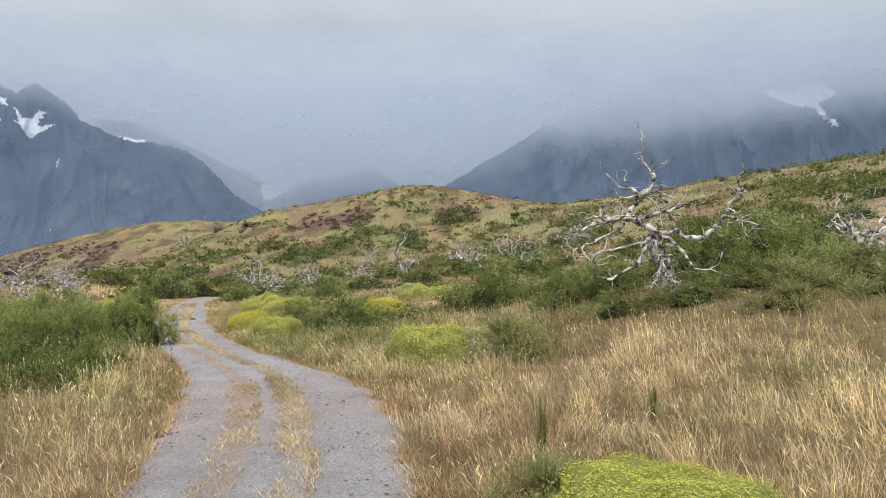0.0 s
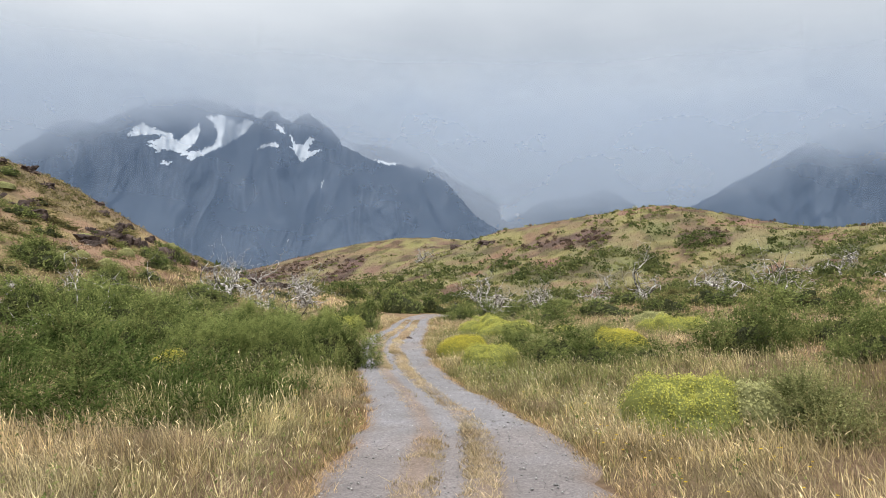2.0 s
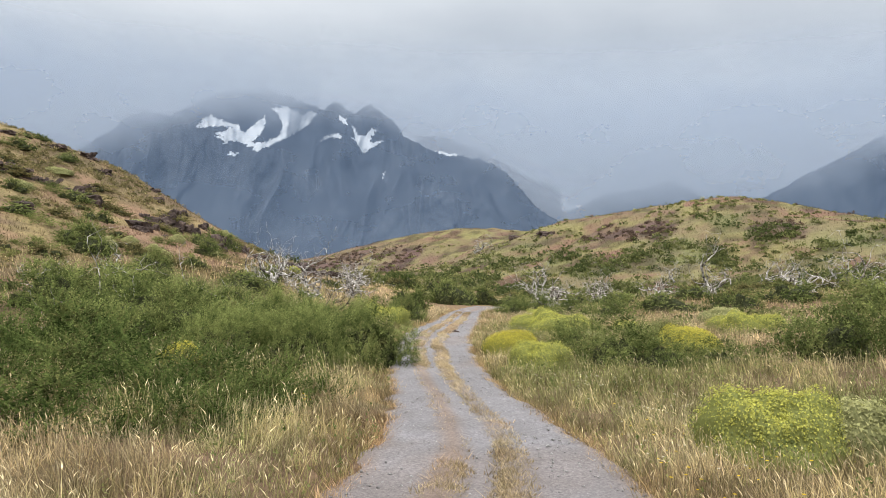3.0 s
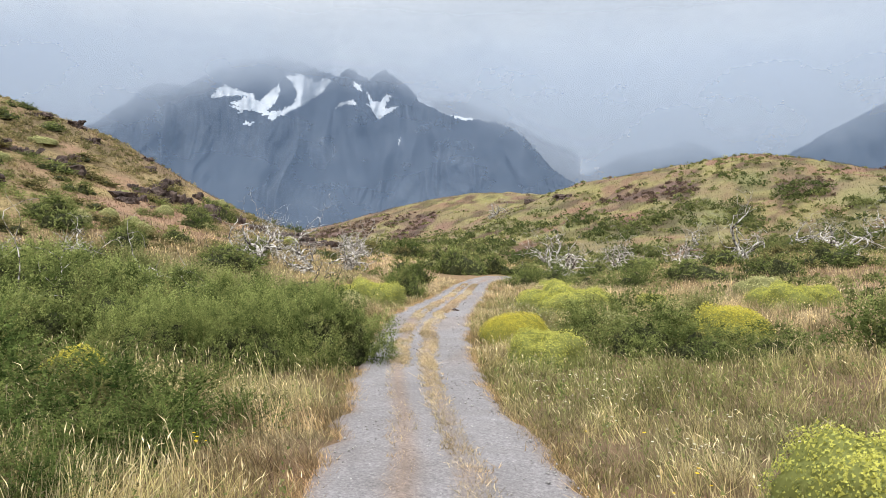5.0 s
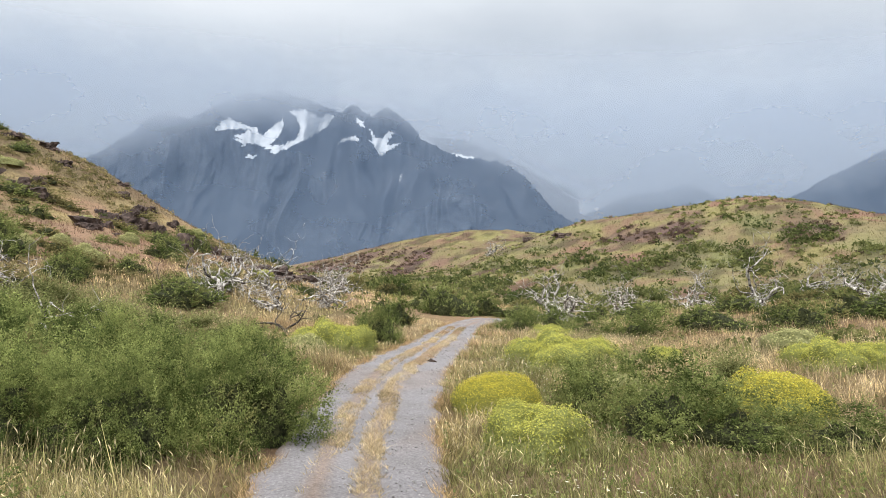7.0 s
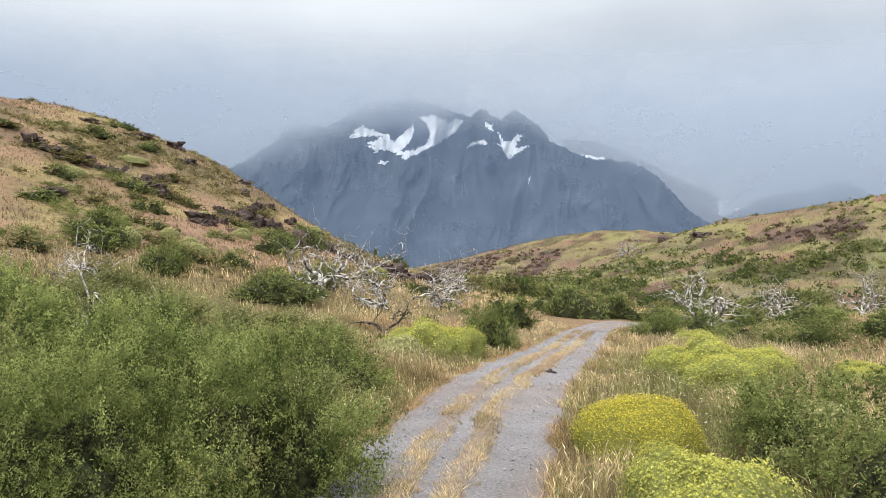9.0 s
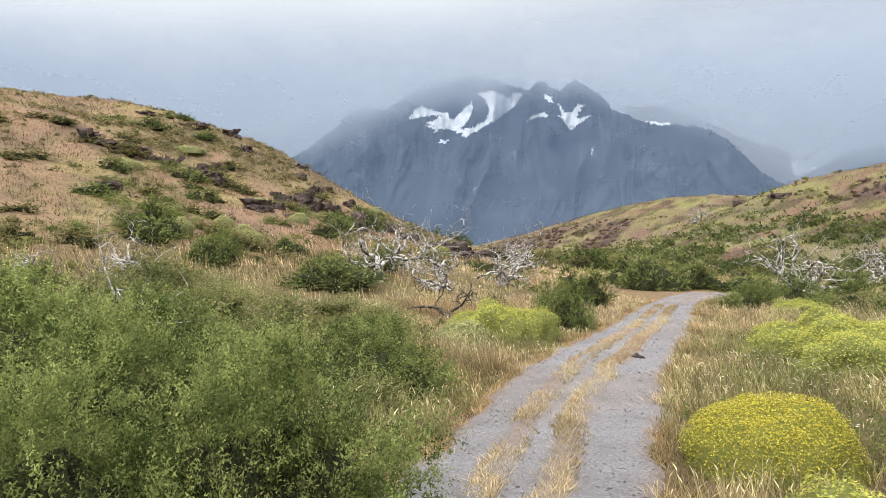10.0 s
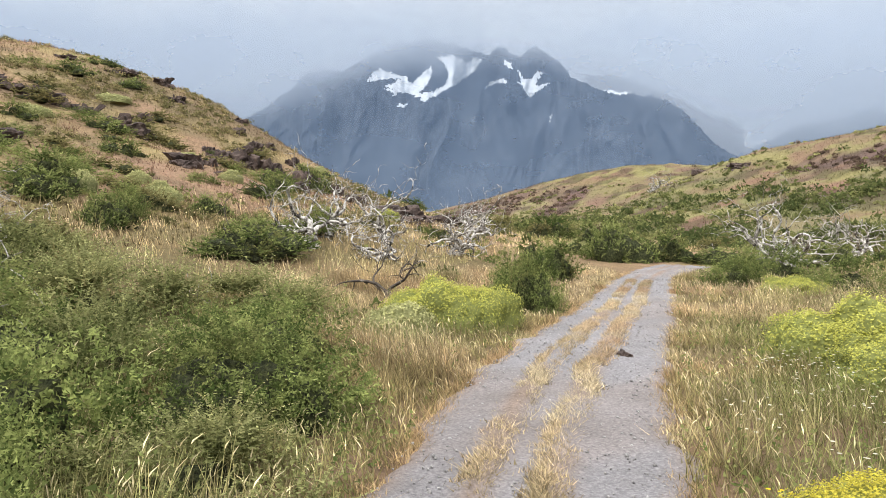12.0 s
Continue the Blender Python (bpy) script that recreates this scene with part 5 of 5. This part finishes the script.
keep = off_track(x, y) & (d < 5) & clear_of(x, y, ALL) & (rs.uniform(0, 1, len(x)) < 1.1 - d / 6)
x, y = x[keep], y[keep]
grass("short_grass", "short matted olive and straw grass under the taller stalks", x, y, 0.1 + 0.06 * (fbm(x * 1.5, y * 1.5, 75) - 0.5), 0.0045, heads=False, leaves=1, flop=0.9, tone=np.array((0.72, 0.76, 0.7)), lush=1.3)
x, y = scatter(200000, -30, 20, 4, 50)
d = from_track(x, y)
keep = off_track(x, y) & (d > 4.5) & clear_of(x, y, ALL) & (rs.uniform(0, 1, len(x)) < 0.75 * smooth(2.2, 1.2, land(x, y)))
x, y = x[keep], y[keep]
grass("dry_grass", "golden dry meadow grass", x, y, 0.24 + 0.12 * (fbm(x * 0.4, y * 0.4, 71) - 0.5), 0.006, leaves=1, head=0.04, tone=(1 + 0.3 * smooth(-12.5, -16, x) * smooth(17, 20, y))[:, None])
x, y = scatter(110000, -58, -14, 10, 62)
keep = clear_of(x, y, ALL) & (land(x, y) > 0.9)
x, y = x[keep], y[keep]
hill_tone = meadow_colour(x, y) * 0.85 / np.array((0.52, 0.39, 0.23)) * np.array((1.0, 0.94, 1.06))
grass("dry_grass", "short rust-coloured dry grass on the hillside", x, y, 0.16 + 0.14 * (fbm(x * 0.5, y * 0.5, 72) - 0.5), 0.011, heads=False, leaves=1, tone=hill_tone)
x, y = scatter(52000, -75, 55, 50, 130)
far_tone = meadow_colour(x, y) * 1.05 / np.array((0.52, 0.4, 0.23))
grass("dry_grass", "short dry grass on the far hill", x, y, np.full(len(x), 0.26), 0.022, heads=False, leaves=1, tone=far_tone)
# tufts along the two ridges between the ruts
y = rs.uniform(3.5, 31, 85000)
k = rs.integers(0, 2, len(y))
u = np.where(k == 0, 0.33, 0.59) + rs.normal(0, 0.03, len(y)) + 0.06 * (vnoise(y * 1.3, k * 7) - 0.5)
keep = rs.uniform(0, 1, len(y)) < 0.95 * smooth(0.28, 0.54, fbm(y * 1.4 + 3 * u, k * 11.0 + 9 * u, 3, 5) + 0.08 * k) * np.where((y > 10) & (y < 15.5), np.where(k == 0, 0.12, 0.6), 1.0)
y, u = y[keep], u[keep]
x = edge(y, TRACK_L) * (1 - u) + edge(y, TRACK_R) * u
grass("track_grass", "short yellowed grass tufts between the wheel ruts", x, y, np.full(len(x), 0.055), 0.0042, heads=False, leaves=3, flop=1.4, lift=0.04, tone=np.array((0.9, 0.92, 1.04)), lush=0.35)
# dead grass lying along both edges
y = rs.uniform(3.5, 33, 22000)
k = rs.integers(0, 2, len(y))
u = k + (2 * k - 1) * (rs.normal(0.005, 0.035, len(y)) + 0.03 * (vnoise(y * 2.1, k * 5) - 0.5))
x = edge(y, TRACK_L) * (1 - u) + edge(y, TRACK_R) * u
keep = (rs.uniform(0, 1, len(y)) < smooth(0.3, 0.55, fbm(y * 1.8, k * 13.0, 3, 4))) & clear_of(x, y, ALL)
x, y = x[keep], y[keep]
grass("track_grass", "low reddish dead grass along the track's edges", x, y, np.full(len(x), 0.085), 0.0042, heads=False, leaves=2, flop=1.1, lush=0.2)


# ---- far scrub ----
def low_scrub(label, count, box, sizes, leaf_size, dense, dark, light):
    x, y = scatter(count * 5, *box)
    m = dense(x, y)
    keep = rs.uniform(0, 1, len(x)) < m
    x, y = x[keep][:count], y[keep][:count]
    n, leaf = len(x), 34
    r = rs.uniform(*sizes, n)
    d = rs.normal(0, 1, (n, leaf, 3))
    d /= np.linalg.norm(d, axis=2)[..., None]
    d[..., 2] = np.abs(d[..., 2]) * 0.75
    c = np.stack([x, y, land(x, y)], 1)[:, None] + d * (r[:, None, None] * rs.uniform(0.5, 1.0, (n, leaf, 1)))
    u = rs.normal(0, 1, (n, leaf, 3)) * leaf_size
    v = rs.normal(0, 1, (n, leaf, 3)) * leaf_size * 1.9
    p, f = blades(c.reshape(-1, 3), u.reshape(-1, 3), v.reshape(-1, 3))
    k = rs.uniform(0, 1, (n, 1, 1)) ** 1.5
    col = (np.array(dark) * (1 - k) + np.array(light) * k) * np.ones((n, leaf, 1))
    tagged(new("low_scrub", mesh_np("low_scrub", p, f, LEAF, np.repeat(col.reshape(-1, 3), 3, 0))), label, "scrub", kind="stuff")


low_scrub("low dark green scrub on the far slope", 2400, (-75, 55, 44, 110), (0.4, 1.25), 0.08,
          lambda x, y: patches(x, y, GREENS) * smooth(0.36, 0.56, fbm(x * 0.5, y * 0.35, 17)) + 0.06 * smooth(110, 70, y) + 0.45 * smooth(0.5, 0.6, fbm(x * 0.12, y * 0.15, 12)) * smooth(64, 48, y), (0.07, 0.09, 0.034), (0.2, 0.21, 0.08))
low_scrub("olive tufts strewn over the far slope", 2000, (-75, 55, 60, 125), (0.15, 0.5), 0.06,
          lambda x, y: smooth(0.42, 0.6, fbm(x * 0.2, y * 0.2, 19)) * smooth(125, 90, y), (0.13, 0.14, 0.055), (0.36, 0.35, 0.15))
low_scrub("brown heath tufts on the far slope", 1300, (-75, 55, 60, 130), (0.2, 0.6), 0.07,
          lambda x, y: 0.01 + patches(x, y, HEATHS), (0.1, 0.07, 0.055), (0.22, 0.16, 0.11))
low_scrub("olive and brown heath tufts on the near hillside", 2600, (-58, -14, 12, 46), (0.1, 0.34), 0.026,
          lambda x, y: smooth(0.9, 1.6, land(x, y)) * (0.08 + smooth(0.5, 0.64, fbm(x * 0.22, y * 0.22, 31))), (0.13, 0.125, 0.055), (0.38, 0.31, 0.16))
low_scrub("green scrub tufts at the foot of the hill", 220, (-24, -11, 17, 42), (0.12, 0.4), 0.03,
          lambda x, y: (from_track(x, y) > 2) * smooth(0.45, 0.6, fbm(x * 0.4, y * 0.4, 35)), (0.08, 0.1, 0.035), (0.3, 0.3, 0.11))
low_scrub("olive scrub tufts in the meadow", 900, (-8, 16, 20, 44), (0.12, 0.4), 0.03,
          lambda x, y: (from_track(x, y) > 4.5) * smooth(0.45, 0.6, fbm(x * 0.4, y * 0.4, 36)), (0.08, 0.1, 0.035), (0.3, 0.3, 0.12))
x, y = scatter(9000, -10.5, -5.6, 16, 21)
keep = off_track(x, y, 0.15) & clear_of(x, y, ALL, 0.7) & (fbm(x * 0.9, y * 0.9, 81) > 0.5)
grass("tall_grass", "tall pale grass standing among the shrubs", x[keep], y[keep], np.full(keep.sum(), 0.42), 0.004, leaves=2, flop=0.3)
x, y = scatter(4000, -9, -4.2, 9.5, 13.5)
keep = off_track(x, y, 0.15) & (fbm(x * 0.9, y * 0.9, 82) > 0.52)
grass("tall_grass", "tall pale grass standing among the shrubs", x[keep], y[keep], np.full(keep.sum(), 0.42), 0.004, leaves=2, flop=0.3)


# ---- weeds and small flowers ----
def weeds(count):
    x, y = scatter(count * 5, -13, 6, 4, 30)
    keep = off_track(x, y) & (from_track(x, y) < 7) & clear_of(x, y, ALL, 0.8) & (rs.uniform(0, 1, len(x)) < 0.015 + 0.6 * green_patch(x, y) ** 1.5)
    x, y = x[keep][:count], y[keep][:count]
    n, leaf = len(x), 12
    h = rs.uniform(0.12, 0.34, (n, 1, 1))
    t = rs.uniform(0.1, 1, (n, leaf, 1))
    c = np.stack([x, y, land(x, y)], 1)[:, None] + t * h * np.array((0.1, 0.0, 1.0)) + rs.normal(0, 0.02, (n, leaf, 3)) * (1.3 - t)
    d = rs.normal(0, 1, (n, leaf, 3)) + np.array((0, 0, 0.7))
    d /= np.linalg.norm(d, axis=2)[..., None]
    w = np.cross(d, rs.normal(0, 1, (n, leaf, 3)))
    p, f = blades(c.reshape(-1, 3), (d * 0.015).reshape(-1, 3), (w * 0.014).reshape(-1, 3))
    k = rs.uniform(0, 1, (n, 1, 1))
    col = (np.array((0.12, 0.16, 0.05)) * (1 - k) + np.array((0.32, 0.33, 0.13)) * k) * np.ones((n, leaf, 1))
    tagged(new("weed_patch", mesh_np("weed_patch", p, f, LEAF, np.repeat(col.reshape(-1, 3), 3, 0))), "small green weeds between dry grass stalks", "weeds", kind="stuff")


weeds(6000)


def flowers(label, spots, colour, size):
    c = []
    for cx, cy, r, n, h in spots:
        a, q = rs.uniform(0, 2 * np.pi, n), r * np.sqrt(rs.uniform(0, 1, n))
        fx, fy = cx + q * np.cos(a), cy + q * np.sin(a)
        c.append(np.stack([fx, fy, land(fx, fy) + h * rs.uniform(0.7, 1.2, n)], 1))
    c = np.concatenate(c)
    c = c[off_track(c[:, 0], c[:, 1], 0.08)]
    a = np.linspace(0, 2 * np.pi, 7)[:-1]
    ring = np.stack([np.cos(a), np.sin(a), 0.25 * np.ones(6)], 1)
    v = c[:, None] + np.concatenate([np.zeros((1, 3)), ring]) * (size * rs.uniform(0.7, 1.3, (len(c), 1, 1)))
    foot = c[:, None] * np.array((1, 1, 1)) + np.array(((0.003, 0, -0.3), (-0.003, 0, -0.3), (0, 0, 0)))
    tri = np.array([(0, 1 + i, 1 + (i + 1) % 6) for i in range(6)])
    f = np.arange(len(c))[:, None, None] * 7 + tri
    f2 = len(c) * 7 + np.arange(len(c))[:, None, None] * 3 + np.array(((0, 1, 2),))
    col = np.concatenate([np.tile(np.array(colour), (len(c) * 7, 1)), np.tile(np.array((0.2, 0.22, 0.08)), (len(c) * 3, 1))])
    tagged(new("wildflower_patch", mesh_np("wildflower_patch", np.concatenate([v.reshape(-1, 3), foot.reshape(-1, 3)]), np.concatenate([f.reshape(-1, 3), f2.reshape(-1, 3)]), LEAF, col)), label, "wildflowers", kind="stuff")


flowers("tiny white meadow flowers", ((-5.7, 22.0, 0.6, 80, 0.24), (-5.2, 20.3, 0.9, 70, 0.25), (-4.6, 19.3, 0.6, 30, 0.24), (-2.5, 14.4, 0.9, 60, 0.2), (-1.5, 12.9, 0.8, 40, 0.2), (-1.6, 10.6, 1.2, 50, 0.22)), (0.72, 0.7, 0.56), 0.0115)
flowers("small yellow meadow flowers", ((-4.75, 10.9, 0.06, 5, 0.3), (-0.9, 10.3, 1.0, 45, 0.2), (-5.3, 18.7, 0.12, 10, 0.2), (-1.7, 12.0, 1.0, 14, 0.22), (0.3, 9.0, 0.9, 20, 0.22)), (0.7, 0.5, 0.04), 0.014)
